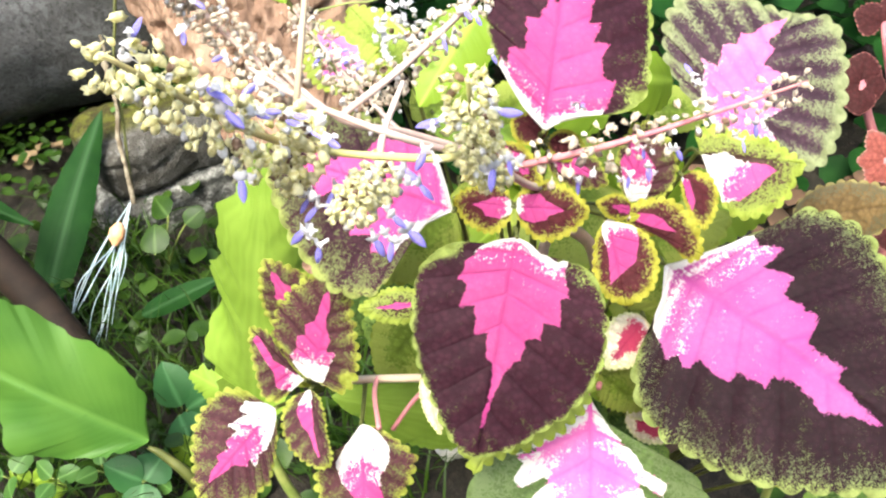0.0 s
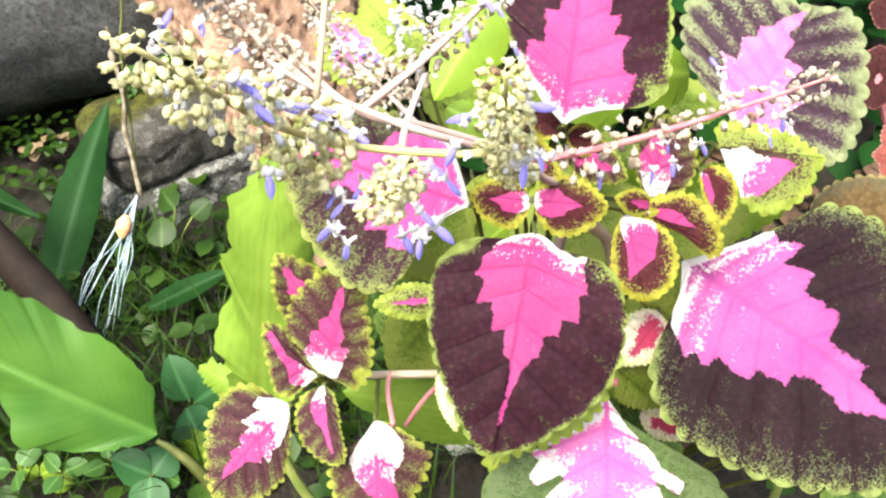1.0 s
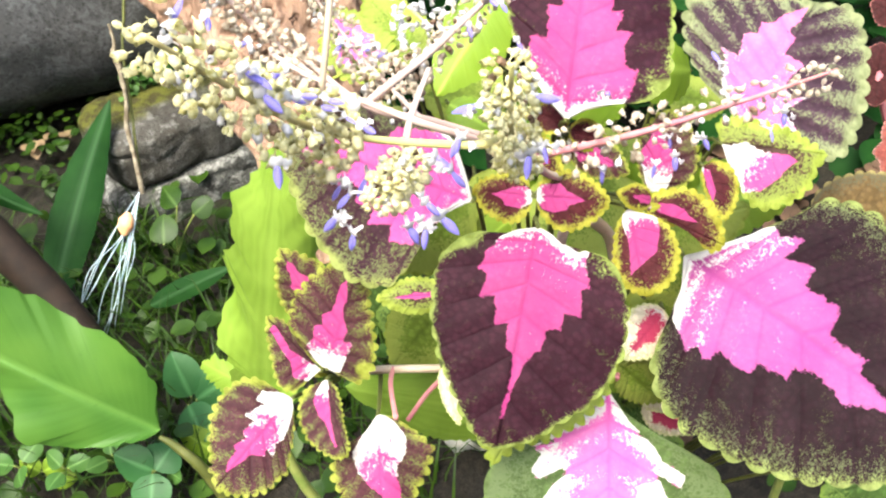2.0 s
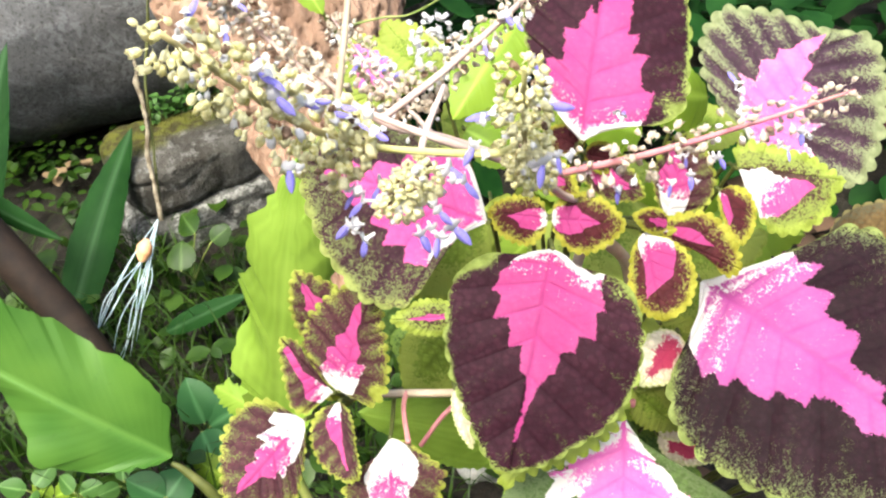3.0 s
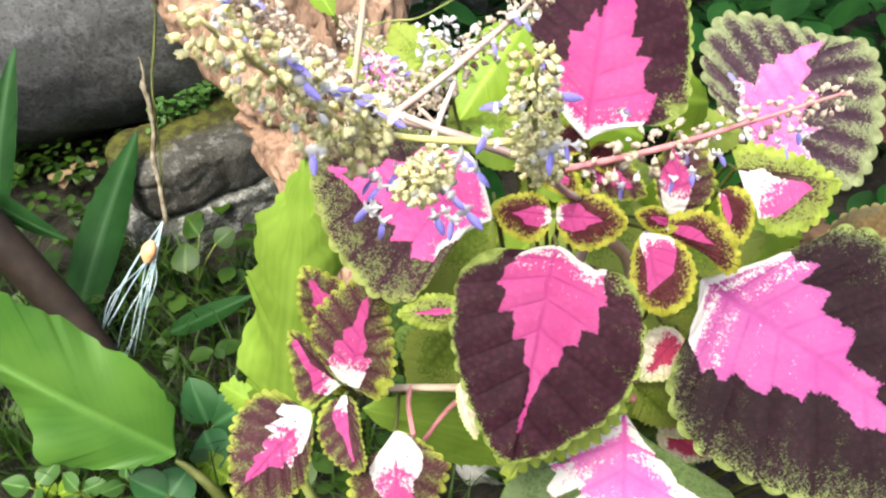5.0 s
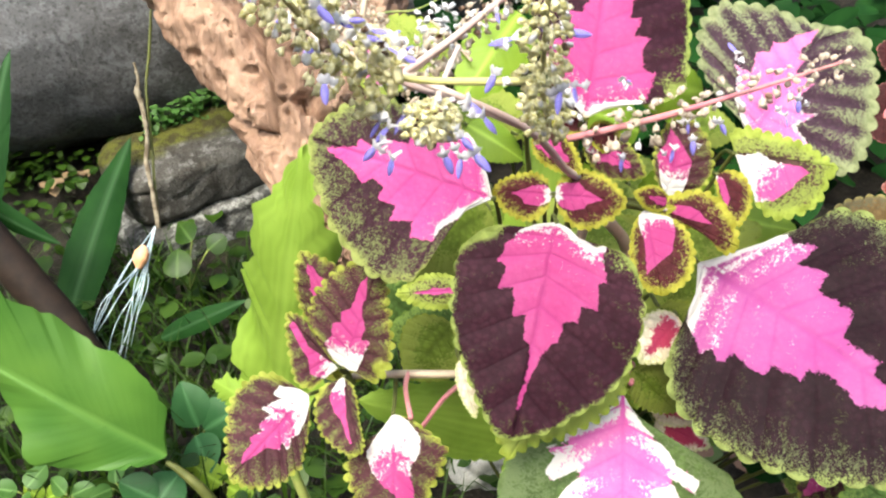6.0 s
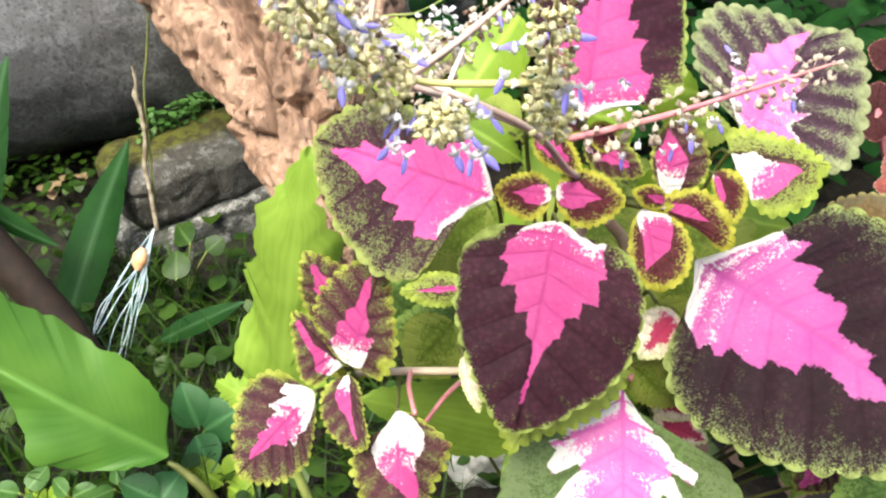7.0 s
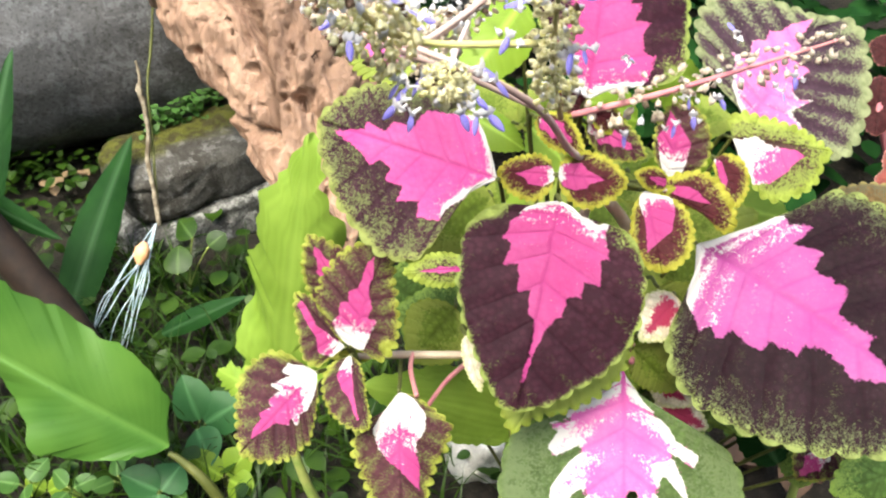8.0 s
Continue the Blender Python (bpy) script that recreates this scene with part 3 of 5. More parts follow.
def driftwood():
    """A root stump, broad above and tapering to the ground."""
    low, top = Vector((-0.1408, 0.6759, 0.1084)), Vector((-0.2267, 0.9751, 0.4251))
    d = (top - low)
    ax = d.normalized()
    side = Vector((1, 0.25, 0)).normalized()
    side = (side - ax * side.dot(ax)).normalized()
    deep = ax.cross(side)
    n, sides, verts = 240, 200, []
    for i in range(n):
        t = i / (n - 1)
        half = 0.014 + 0.165 * t
        for j in range(sides):
            a = 2 * math.pi * j / sides
            k = side * math.cos(a) * half + deep * math.sin(a) * half * 0.6
            p = d * t + k
            q = Vector((p.dot(side), p.dot(deep), p.dot(ax) * 0.4))
            lobe = 0.020 * noise.noise(q * 8 + Vector((2, 7, 0)))
            crease = -0.040 * max(0, 0.09 - abs(noise.noise(q * 11 + Vector((9, 2, 4))))) / 0.09
            ridge = -0.016 * abs(noise.noise(q * 30 + Vector((5, 0, 0)))) + 0.008 * noise.noise(q * 75) + 0.004 * noise.noise(q * 170)
            hole = noise.noise(p * 36 + Vector((3, 1, 0)))
            pit = -0.030 * min(1, max(0, hole - 0.40) / 0.08) - 0.010 * min(1, max(0, noise.noise(p * 95) - 0.44) / 0.06)
            verts.append(p + k.normalized() * (lobe + crease + ridge + pit) * min(1, 0.2 + t * 2))
    faces = grid_faces(n, sides, True) + [tuple(range(sides - 1, -1, -1)), tuple(range((n - 1) * sides, n * sides))]
    ob = link_mesh("driftwood_stump", verts, faces, M_WOOD)
    ob.location = low
    tagged(ob, "rough reddish-brown driftwood root tapering downwards", "driftwood")


log()
stone("stone_slab", (-0.368, 0.976, 0.052), (0.235, 0.125, 0.072), 41, M_MOSSY, "mossy grey stone slab lying on a pale block", "stone", 3, 0.14, (2, 1))
stone("stone_block", (-0.370, 0.976, -0.015), (0.27, 0.155, 0.068), 42, M_STONE, "pale grey weathered stone block under a mossy slab", "stone", 8, 0.14)
stone("broken_stone", (0.016, 0.556, -0.006), (0.110, 0.070, 0.080), 25, M_PALESTONE, "small broken pale grey stone", "stone", 12, 0.12, (15, 20))
driftwood()

# ---- painted nettle: leaves ----
nettle = thing("painted_nettle", (0.05, 0.36, 0.0), "flowering painted nettle with pink, maroon and lime leaves", "plant")

leaf(nettle, (0.0367, 0.2874, 0.5036), (0.0187, 0.2244, 0.4398), 0.0822, M_DARK, teeth=16, bite=0.024, pucker=0.0042, seed=2, rows=260, cols=44, shoulder=0.30, ears=(0.12, 0.8), droop=0.03, arch=0.03, fold=0.03, veins=8,
     sides=([(0.000, 0.000), (0.020, 0.062), (0.069, 0.135), (0.091, 0.189), (0.074, 0.236), (0.077, 0.311), (0.129, 0.383), (0.225, 0.429), (0.320, 0.456), (0.406, 0.464), (0.520, 0.455), (0.660, 0.402), (0.764, 0.322), (0.837, 0.242), (0.912, 0.157), (0.965, 0.067), (1.000, 0.000)],
            [(0.000, 0.000), (0.029, 0.087), (0.065, 0.169), (0.065, 0.245), (0.106, 0.326), (0.191, 0.391), (0.265, 0.407), (0.390, 0.397), (0.502, 0.383), (0.606, 0.339), (0.697, 0.291), (0.797, 0.229), (0.913, 0.148), (0.982, 0.074), (1.000, 0.000)]),
     pink=[(-0.024, 0.001), (0.075, 0.154), (0.149, 0.204), (0.229, 0.226), (0.238, 0.181), (0.345, 0.196), (0.333, 0.135), (0.453, 0.107), (0.444, 0.058), (0.546, 0.043), (0.566, 0.015), (0.663, -0.001), (0.765, 0.009), (0.860, 0.013), (0.852, -0.003), (0.748, -0.013), (0.630, -0.040), (0.546, -0.082), (0.535, -0.110), (0.439, -0.117), (0.427, -0.177), (0.352, -0.175), (0.356, -0.251), (0.286, -0.250), (0.240, -0.229), (0.231, -0.273), (0.137, -0.240), (0.061, -0.238), (0.085, -0.195), (0.057, -0.132), (0.008, -0.060)],
     dust=0.0, pale=(0.55, 0.9, 0.0), spread=0.09, bordered=True, label="large maroon leaf with a toothed pink heart")
leaf(nettle, (0.0577, 0.2850, 0.4532), (0.0170, 0.2309, 0.4184), 0.0394, M_GREENISH, teeth=17, bite=0.045, rows=150, cols=20, seed=4, label="pale green leaf under a maroon one",
     sides=([(0.000, 0.000), (0.135, 0.288), (0.336, 0.350), (0.537, 0.300), (0.709, 0.189), (0.851, 0.062), (1.000, 0.000)],
            [(0.000, 0.000), (0.326, 0.204), (0.708, 0.231), (0.856, 0.188), (1.000, 0.000)]))
leaf(nettle, (0.1074, 0.3171, 0.4581), (0.2039, 0.2176, 0.4397), 0.1232, M_LILAC, face=(-0.2598, -0.4175, 0.8708), teeth=19, bite=0.024, pucker=0.0036, droop=0.065, arch=0.045, seed=3, rows=260, cols=48, shoulder=0.22, ears=(0.14, 0.55), veins=9, fold=0.05,
     sides=([(0.000, 0.000), (0.048, 0.048), (0.084, 0.116), (0.142, 0.208), (0.160, 0.254), (0.186, 0.289), (0.214, 0.350), (0.248, 0.415), (0.310, 0.453), (0.423, 0.455), (0.577, 0.388), (0.739, 0.272), (0.884, 0.137), (1.000, 0.000)],
            [(0.000, 0.000), (0.066, 0.092), (0.115, 0.176), (0.112, 0.214), (0.127, 0.287), (0.162, 0.353), (0.238, 0.418), (0.311, 0.442), (0.395, 0.442), (0.483, 0.430), (0.563, 0.406), (0.651, 0.372), (0.739, 0.316), (0.831, 0.247), (0.915, 0.173), (0.977, 0.095), (1.000, 0.000)]),
     pink=[(-0.003, 0.007), (0.079, -0.122), (0.139, -0.213), (0.170, -0.241), (0.203, -0.225), (0.270, -0.253), (0.266, -0.213), (0.255, -0.168), (0.353, -0.198), (0.361, -0.133), (0.487, -0.131), (0.504, -0.053), (0.531, -0.042), (0.632, -0.051), (0.635, -0.009), (0.719, 0.008), (0.809, 0.019), (0.717, 0.057), (0.660, 0.097), (0.588, 0.078), (0.539, 0.076), (0.491, 0.095), (0.499, 0.138), (0.463, 0.142), (0.400, 0.150), (0.405, 0.191), (0.347, 0.200), (0.298, 0.190), (0.276, 0.237), (0.226, 0.228), (0.219, 0.257), (0.117, 0.193), (0.079, 0.131)],
     dust=0.03, pale=(0.66, 0.9, 0.0), spread=0.13, bordered=True, label="large maroon leaf with a broad pink heart")
leaf(nettle, (0.0479, 0.3109, 0.5391), (0.0652, 0.4034, 0.5943), 0.0799, M_DARK, teeth=17, seed=5, rows=200, cols=36, shoulder=0.24, ears=(0.2, 0.85), pucker=0.004, veins=8,
     sides=([(0.000, 0.000), (0.082, 0.089), (0.207, 0.179), (0.259, 0.212), (0.363, 0.252), (0.504, 0.288), (0.680, 0.286), (0.851, 0.185), (1.000, 0.000)],
            [(0.000, 0.000), (0.060, 0.091), (0.092, 0.193), (0.104, 0.254), (0.135, 0.310), (0.203, 0.357), (0.349, 0.361), (0.508, 0.354), (0.700, 0.314), (0.873, 0.192), (1.000, 0.000)]),
     pink=[(-0.019, -0.004), (0.083, -0.111), (0.216, -0.198), (0.264, -0.195), (0.228, -0.165), (0.308, -0.171), (0.298, -0.114), (0.435, -0.120), (0.430, -0.074), (0.536, -0.039), (0.499, -0.011), (0.667, 0.025), (0.666, 0.102), (0.568, 0.117), (0.438, 0.115), (0.462, 0.160), (0.364, 0.137), (0.375, 0.205), (0.315, 0.175), (0.239, 0.186), (0.230, 0.234), (0.148, 0.227), (0.095, 0.197), (0.055, 0.092)],
     dust=0.0, pale=(0.42, 1.0, 0.1), spread=0.05, bordered=True, label="dark maroon leaf with a magenta heart and white base")
leaf(nettle, (0.1366, 0.3661, 0.4946), (0.1796, 0.4186, 0.5305), 0.1, M_GREY, teeth=17, bite=0.040, ribs=0.13, seed=6, rows=190, cols=34, veins=10, shoulder=0.1, droop=0.06, pucker=0.006,
     sides=([(0.000, 0.000), (0.086, 0.172), (0.143, 0.355), (0.246, 0.531), (0.419, 0.646), (0.576, 0.679), (0.686, 0.656), (0.768, 0.562), (0.871, 0.372), (0.916, 0.219), (0.948, 0.095), (1.000, 0.000)],
            [(0.000, 0.000), (0.057, 0.174), (0.115, 0.381), (0.114, 0.519), (0.210, 0.636), (0.425, 0.645), (0.649, 0.583), (0.790, 0.509), (0.953, 0.407), (1.063, 0.312), (1.099, 0.212), (1.042, 0.083), (1.000, 0.000)]),
     pink=[(-0.010, 0.002), (0.104, -0.148), (0.175, -0.234), (0.319, -0.303), (0.360, -0.354), (0.369, -0.236), (0.511, -0.285), (0.567, -0.212), (0.655, -0.228), (0.662, -0.179), (0.799, -0.117), (0.919, -0.025), (0.797, -0.027), (0.682, -0.058), (0.680, 0.005), (0.543, -0.004), (0.564, 0.133), (0.447, 0.104), (0.359, 0.102), (0.336, 0.176), (0.384, 0.253), (0.237, 0.173), (0.177, 0.311), (0.067, 0.098)],
     pale=(0.6, 0.75, 0.2), label="greyish green mottled leaf with a light pink heart")
leaf(nettle, (0.0105, 0.3088, 0.4999), (-0.0746, 0.3418, 0.5114), 0.0840, M_SPECK, teeth=15, bite=0.026, shoulder=0.26, ears=(0.2, 0.3), droop=0.03, arch=0.02, pucker=0.004, veins=8,
     sides=([(0.000, 0.000), (0.087, 0.081), (0.193, 0.200), (0.183, 0.306), (0.190, 0.383), (0.249, 0.492), (0.338, 0.538), (0.465, 0.532), (0.596, 0.463), (0.703, 0.393), (0.797, 0.302), (0.880, 0.207), (0.947, 0.105), (1.000, 0.000)],
            [(0.000, 0.000), (0.077, 0.115), (0.195, 0.247), (0.346, 0.285), (0.540, 0.307), (0.691, 0.292), (0.832, 0.242), (0.924, 0.146), (0.974, 0.068), (1.000, 0.000)]), seed=7, rows=200, cols=36,
     pink=[(-0.028, 0.007), (0.094, -0.104), (0.188, -0.213), (0.208, -0.279), (0.319, -0.308), (0.330, -0.225), (0.444, -0.264), (0.427, -0.180), (0.537, -0.186), (0.530, -0.123), (0.590, -0.091), (0.639, -0.128), (0.702, -0.087), (0.831, -0.046), (0.889, -0.024), (0.731, 0.026), (0.733, 0.072), (0.629, 0.050), (0.591, 0.114), (0.487, 0.128), (0.459, 0.219), (0.358, 0.236), (0.203, 0.269), (0.085, 0.136)],
     pale=(0.45, 0.9, 0.05), spread=0.06, bordered=True, dust=0.0, label="maroon leaf with green specks and a pink heart")
leaf(nettle, (0.0722, 0.2786, 0.4140), (0.0673, 0.2020, 0.3609), 0.1183, M_PALE, teeth=13, bite=0.018, seed=8, rows=280, cols=64, veins=7, ribs=0.055, spread=0.055, shoulder=0.36, hole=(0.655, -0.045, 0.028), pucker=0.005,
     sides=([(0.000, 0.000), (0.132, 0.017), (0.192, 0.061), (0.258, 0.131), (0.308, 0.230), (0.320, 0.384), (0.408, 0.522), (0.566, 0.595), (0.754, 0.553), (0.913, 0.320), (1.000, 0.000)],
            [(0.000, 0.000), (0.084, 0.032), (0.144, 0.068), (0.220, 0.152), (0.274, 0.279), (0.324, 0.391), (0.378, 0.539), (0.565, 0.601), (0.752, 0.578), (0.935, 0.384), (1.000, 0.000)]),
     pink=[(-0.023, -0.007), (0.113, 0.044), (0.201, 0.166), (0.264, 0.287), (0.305, 0.271), (0.329, 0.358), (0.365, 0.315), (0.444, 0.364), (0.474, 0.336), (0.441, 0.276), (0.410, 0.213), (0.469, 0.211), (0.526, 0.270), (0.648, 0.348), (0.763, 0.347), (0.666, 0.264), (0.616, 0.206), (0.716, 0.156), (0.826, 0.095), (0.887, 0.000), (0.779, -0.093), (0.695, -0.152), (0.544, -0.174), (0.541, -0.210), (0.591, -0.253), (0.645, -0.304), (0.571, -0.283), (0.480, -0.242), (0.428, -0.233), (0.495, -0.344), (0.443, -0.357), (0.385, -0.251), (0.318, -0.216), (0.257, -0.153), (0.200, -0.092), (0.126, -0.042)],
     pale=(2.6, 0.95, 0.0), dust=0.12, label="grey-green leaf with a white and pink starry heart")
def small_leaf(seed, base, tip, width, material, roll, core, pale):
    """A small nettle leaf. core: where its pink heart starts and ends, its half breadth and its teeth."""
    leaf(nettle, base, tip, width, material, roll, teeth=13, bite=0.036, rows=130, cols=18, veins=7, seed=seed, pink=heart(*core, seed + 20) if core else None, pale=pale, spread=0.055,
         ribs=0.12 if material is M_MOTTLE else 0.06, droop=0.06, arch=0.06)


small_leaf(22, (0.0874, 0.3104, 0.4965), (0.0706, 0.3067, 0.5052), 0.0110, M_LIME, 0, (0.05, 0.6, 0.14, 3), (0.1, 0.2, 0.3))
small_leaf(28, (0.0276, 0.3165, 0.5276), (0.0487, 0.3074, 0.5143), 0.0154, M_LIME, 0, (0.05, 0.7, 0.2, 3), (0.2, 0.3, 0.3))
small_leaf(29, (0.0506, 0.3243, 0.5201), (0.0771, 0.3150, 0.5076), 0.0184, M_MOTTLE, 10, (0.02, 0.75, 0.2, 4), (0.4, 0.5, 0.4))
small_leaf(30, (0.0495, 0.3206, 0.5282), (0.0361, 0.3354, 0.5299), 0.0150, M_LIME, 0, None, (0, 0, 0))
small_leaf(31, (0.0507, 0.3198, 0.5272), (0.0684, 0.3260, 0.5184), 0.0137, M_LIME, 0, None, (0, 0, 0))
small_leaf(32, (-0.0642, 0.3243, 0.4031), (-0.0864, 0.3412, 0.4441), 0.0302, M_MOTTLE, 0, (0.1, 0.85, 0.17, 4), (0.1, 0.2, 0.2))
small_leaf(33, (-0.0007, 0.2877, 0.4657), (-0.0324, 0.2849, 0.4651), 0.0165, M_FRECKLED, 0, (0.1, 0.75, 0.06, 3), (0.5, 0.3, 0.2))
small_leaf(34, (0.0995, 0.3053, 0.4341), (0.0782, 0.2789, 0.4294), 0.0220, M_CREAM, 0, (0.05, 0.85, 0.22, 3), (0.4, 0.3, 0.5))
small_leaf(35, (0.0772, 0.2863, 0.4174), (0.1053, 0.2914, 0.3816), 0.0225, M_GREENISH, 0, None, (0, 0, 0))
small_leaf(36, (0.0920, 0.3139, 0.4327), (0.1186, 0.3104, 0.3939), 0.0310, M_GREENISH, 0, None, (0, 0, 0))
small_leaf(37, (0.0981, 0.3147, 0.3678), (0.1196, 0.3057, 0.3547), 0.0193, M_CREAM, 0, (0.05, 0.8, 0.24, 3), (0.3, 0.3, 0.3))
small_leaf(38, (0.1000, 0.3097, 0.3529), (0.1303, 0.3018, 0.3409), 0.0190, M_CREAM, 0, (0.15, 0.9, 0.24, 3), (0.3, 0.3, 0.2))
small_leaf(39, (-0.0032, 0.2554, 0.4545), (0.0037, 0.2381, 0.4370), 0.0080, M_CREAM, 0, None, (0, 0, 0))
small_leaf(40, (0.2010, 0.3038, 0.3301), (0.1802, 0.2897, 0.3129), 0.0277, M_MOTTLE, 0, (0.2, 0.9, 0.25, 3), (0.9, 0.3, 1.0))
small_leaf(41, (0.2330, 0.2722, 0.3526), (0.1828, 0.2612, 0.3414), 0.0422, M_SHADEGREEN, 0, None, (0, 0, 0))
small_leaf(42, (-0.0366, 0.4130, 0.4963), (-0.0690, 0.4732, 0.5037), 0.0391, M_GREENISH, 0, (0.1, 0.8, 0.2, 4), (0.5, 0.4, 0.5))
small_leaf(43, (-0.0143, 0.4221, 0.5008), (-0.0476, 0.4703, 0.5138), 0.0331, M_GREENISH, 0, None, (0, 0, 0))
leaf(nettle, (-0.0592, 0.2835, 0.4197), (-0.0386, 0.3112, 0.4699), 0.1, M_MOTTLE, teeth=16, bite=0.046, rows=170, cols=26, veins=8, seed=60, spread=0.03, shoulder=0.12, ribs=0.11, arch=0.03, droop=0.03,
     sides=([(0.000, 0.000), (0.013, 0.090), (0.069, 0.194), (0.168, 0.313), (0.307, 0.389), (0.472, 0.397), (0.636, 0.339), (0.796, 0.217), (0.909, 0.093), (1.000, 0.000)],
            [(0.000, 0.000), (-0.016, 0.157), (-0.024, 0.269), (0.118, 0.332), (0.312, 0.297), (0.514, 0.203), (0.716, 0.113), (0.881, 0.055), (1.000, 0.000)]),
     pink=[(-0.005, 0.011), (0.047, -0.102), (0.125, -0.199), (0.215, -0.168), (0.312, -0.192), (0.336, -0.129), (0.421, -0.158), (0.470, -0.095), (0.590, -0.090), (0.687, -0.086), (0.760, -0.055), (0.619, -0.016), (0.498, -0.021), (0.364, 0.063), (0.266, 0.060), (0.270, 0.129), (0.168, 0.117), (0.015, 0.099)],
     pale=(0.36, 0.30, 1.0), label="mottled maroon leaf with a white-footed pink heart")
leaf(nettle, (-0.0619, 0.2831, 0.4194), (-0.0860, 0.2957, 0.4436), 0.1, M_MOTTLE, teeth=13, bite=0.046, rows=140, cols=22, veins=7, seed=58, spread=0.03, shoulder=0.1, ribs=0.11, arch=0.05, fold=0.25,
     sides=([(0.000, 0.000), (0.026, 0.204), (0.087, 0.445), (0.279, 0.476), (0.569, 0.318), (0.789, 0.174), (1.000, 0.000)],
            [(0.000, 0.000), (0.221, 0.004), (0.558, 0.055), (0.758, 0.121), (0.886, 0.091), (1.000, 0.000)]),
     pink=[(-0.010, 0.011), (0.281, -0.040), (0.494, -0.072), (0.652, -0.025), (0.845, 0.005), (0.846, -0.073), (0.578, -0.142), (0.373, -0.183), (0.195, -0.297), (0.026, -0.204)],
     pale=(0.40, 0.30, 1.0), label="small mottled leaf folded along its pink heart")
leaf(nettle, (-0.0587, 0.2784, 0.4183), (-0.0483, 0.2476, 0.4002), 0.1, M_MOTTLE, teeth=15, bite=0.046, rows=140, cols=22, veins=8, seed=57, spread=0.03, shoulder=0.1, ribs=0.11, arch=0.05,
     sides=([(0.000, 0.000), (0.113, 0.078), (0.340, 0.091), (0.622, 0.054), (0.873, 0.052), (1.000, 0.000)],
            [(0.000, 0.000), (0.030, 0.254), (0.172, 0.405), (0.398, 0.463), (0.652, 0.416), (0.819, 0.307), (0.951, 0.170), (1.000, 0.000)]),
     pink=[(-0.032, 0.007), (0.117, 0.162), (0.207, 0.234), (0.399, 0.211), (0.528, 0.145), (0.711, 0.136), (0.848, 0.109), (0.834, 0.084), (0.656, 0.079), (0.478, 0.067), (0.267, 0.032), (0.088, 0.006)],
     pale=(0.40, 0.30, 1.0), label="drooping small leaf with a slender pink heart")
leaf(nettle, (0.0765, 0.3070, 0.4955), (0.0830, 0.2790, 0.4702), 0.1, M_LIME, 8, teeth=14, bite=0.034, rows=150, cols=24, veins=7, seed=59, spread=0.05, shoulder=0.1, arch=0.05,
     sides=([(0.000, 0.000), (0.103, 0.197), (0.268, 0.385), (0.535, 0.453), (0.775, 0.386), (0.935, 0.233), (1.000, 0.000)],
            [(0.000, 0.000), (0.094, 0.112), (0.282, 0.205), (0.590, 0.271), (0.845, 0.197), (1.000, 0.000)]),
     pink=[(-0.021, 0.040), (0.144, 0.084), (0.373, 0.067), (0.733, 0.113), (0.595, -0.099), (0.538, -0.202), (0.314, -0.290), (0.152, -0.279), (0.067, -0.080)],
     pale=(0.42, 0.75, 0.55), label="small lime-edged leaf with a white and pink heart")


def lobed_leaf(seed, base, tip, roll, material, side_a, side_b, core, pale):
    """A small nettle leaf with uneven halves: knots of either margin and of its pink heart."""
    leaf(nettle, base, tip, 0.03, material, roll, teeth=12, bite=0.046, rows=130, cols=20, veins=7, seed=seed, spread=0.05, shoulder=0.08, droop=0.06, arch=0.06, ribs=0.12 if material is M_MOTTLE else 0.06,
         sides=tuple([(0, 0)] + side + [(1, 0)] for side in (side_a, side_b)), pink=core, pale=pale)


lobed_leaf(20, (0.0357, 0.3046, 0.5052), (0.0101, 0.3197, 0.4972), 0, M_LIME, [(0.039, 0.223), (0.256, 0.397), (0.634, 0.336), (0.882, 0.168)], [(0.147, 0.230), (0.383, 0.297), (0.693, 0.231), (0.890, 0.125)],
            [(-0.020, 0.033), (0.120, 0.130), (0.302, 0.097), (0.427, 0.038), (0.608, -0.028), (0.448, -0.092), (0.389, -0.166), (0.161, -0.181), (0.026, -0.096)], (0.28, 0.35, 0.7))
lobed_leaf(21, (0.0371, 0.3046, 0.5051), (0.0689, 0.3058, 0.5009), 0, M_LIME, [(0.039, 0.196), (0.254, 0.338), (0.440, 0.367), (0.710, 0.276), (0.901, 0.127)], [(0.050, 0.189), (0.227, 0.368), (0.419, 0.429), (0.677, 0.351), (0.891, 0.172)],
            [(-0.025, -0.043), (0.056, -0.160), (0.301, -0.193), (0.383, -0.103), (0.459, -0.079), (0.632, 0.020), (0.433, 0.086), (0.400, 0.148), (0.215, 0.191), (0.078, 0.157)], (0.22, 0.35, 0.7))
lobed_leaf(23, (0.0837, 0.3092, 0.4943), (0.1168, 0.2949, 0.4843), 15, M_LIME, [(0.027, 0.180), (0.166, 0.314), (0.390, 0.411), (0.637, 0.355), (0.854, 0.200)], [(0.108, 0.048), (0.349, 0.042), (0.577, 0.014), (0.773, 0.088), (0.908, 0.135)],
            [(0.011, -0.006), (0.137, -0.127), (0.270, -0.179), (0.403, -0.188), (0.477, -0.139), (0.610, -0.119), (0.446, -0.065), (0.207, -0.031)], (0.2, 0.3, 0.5))
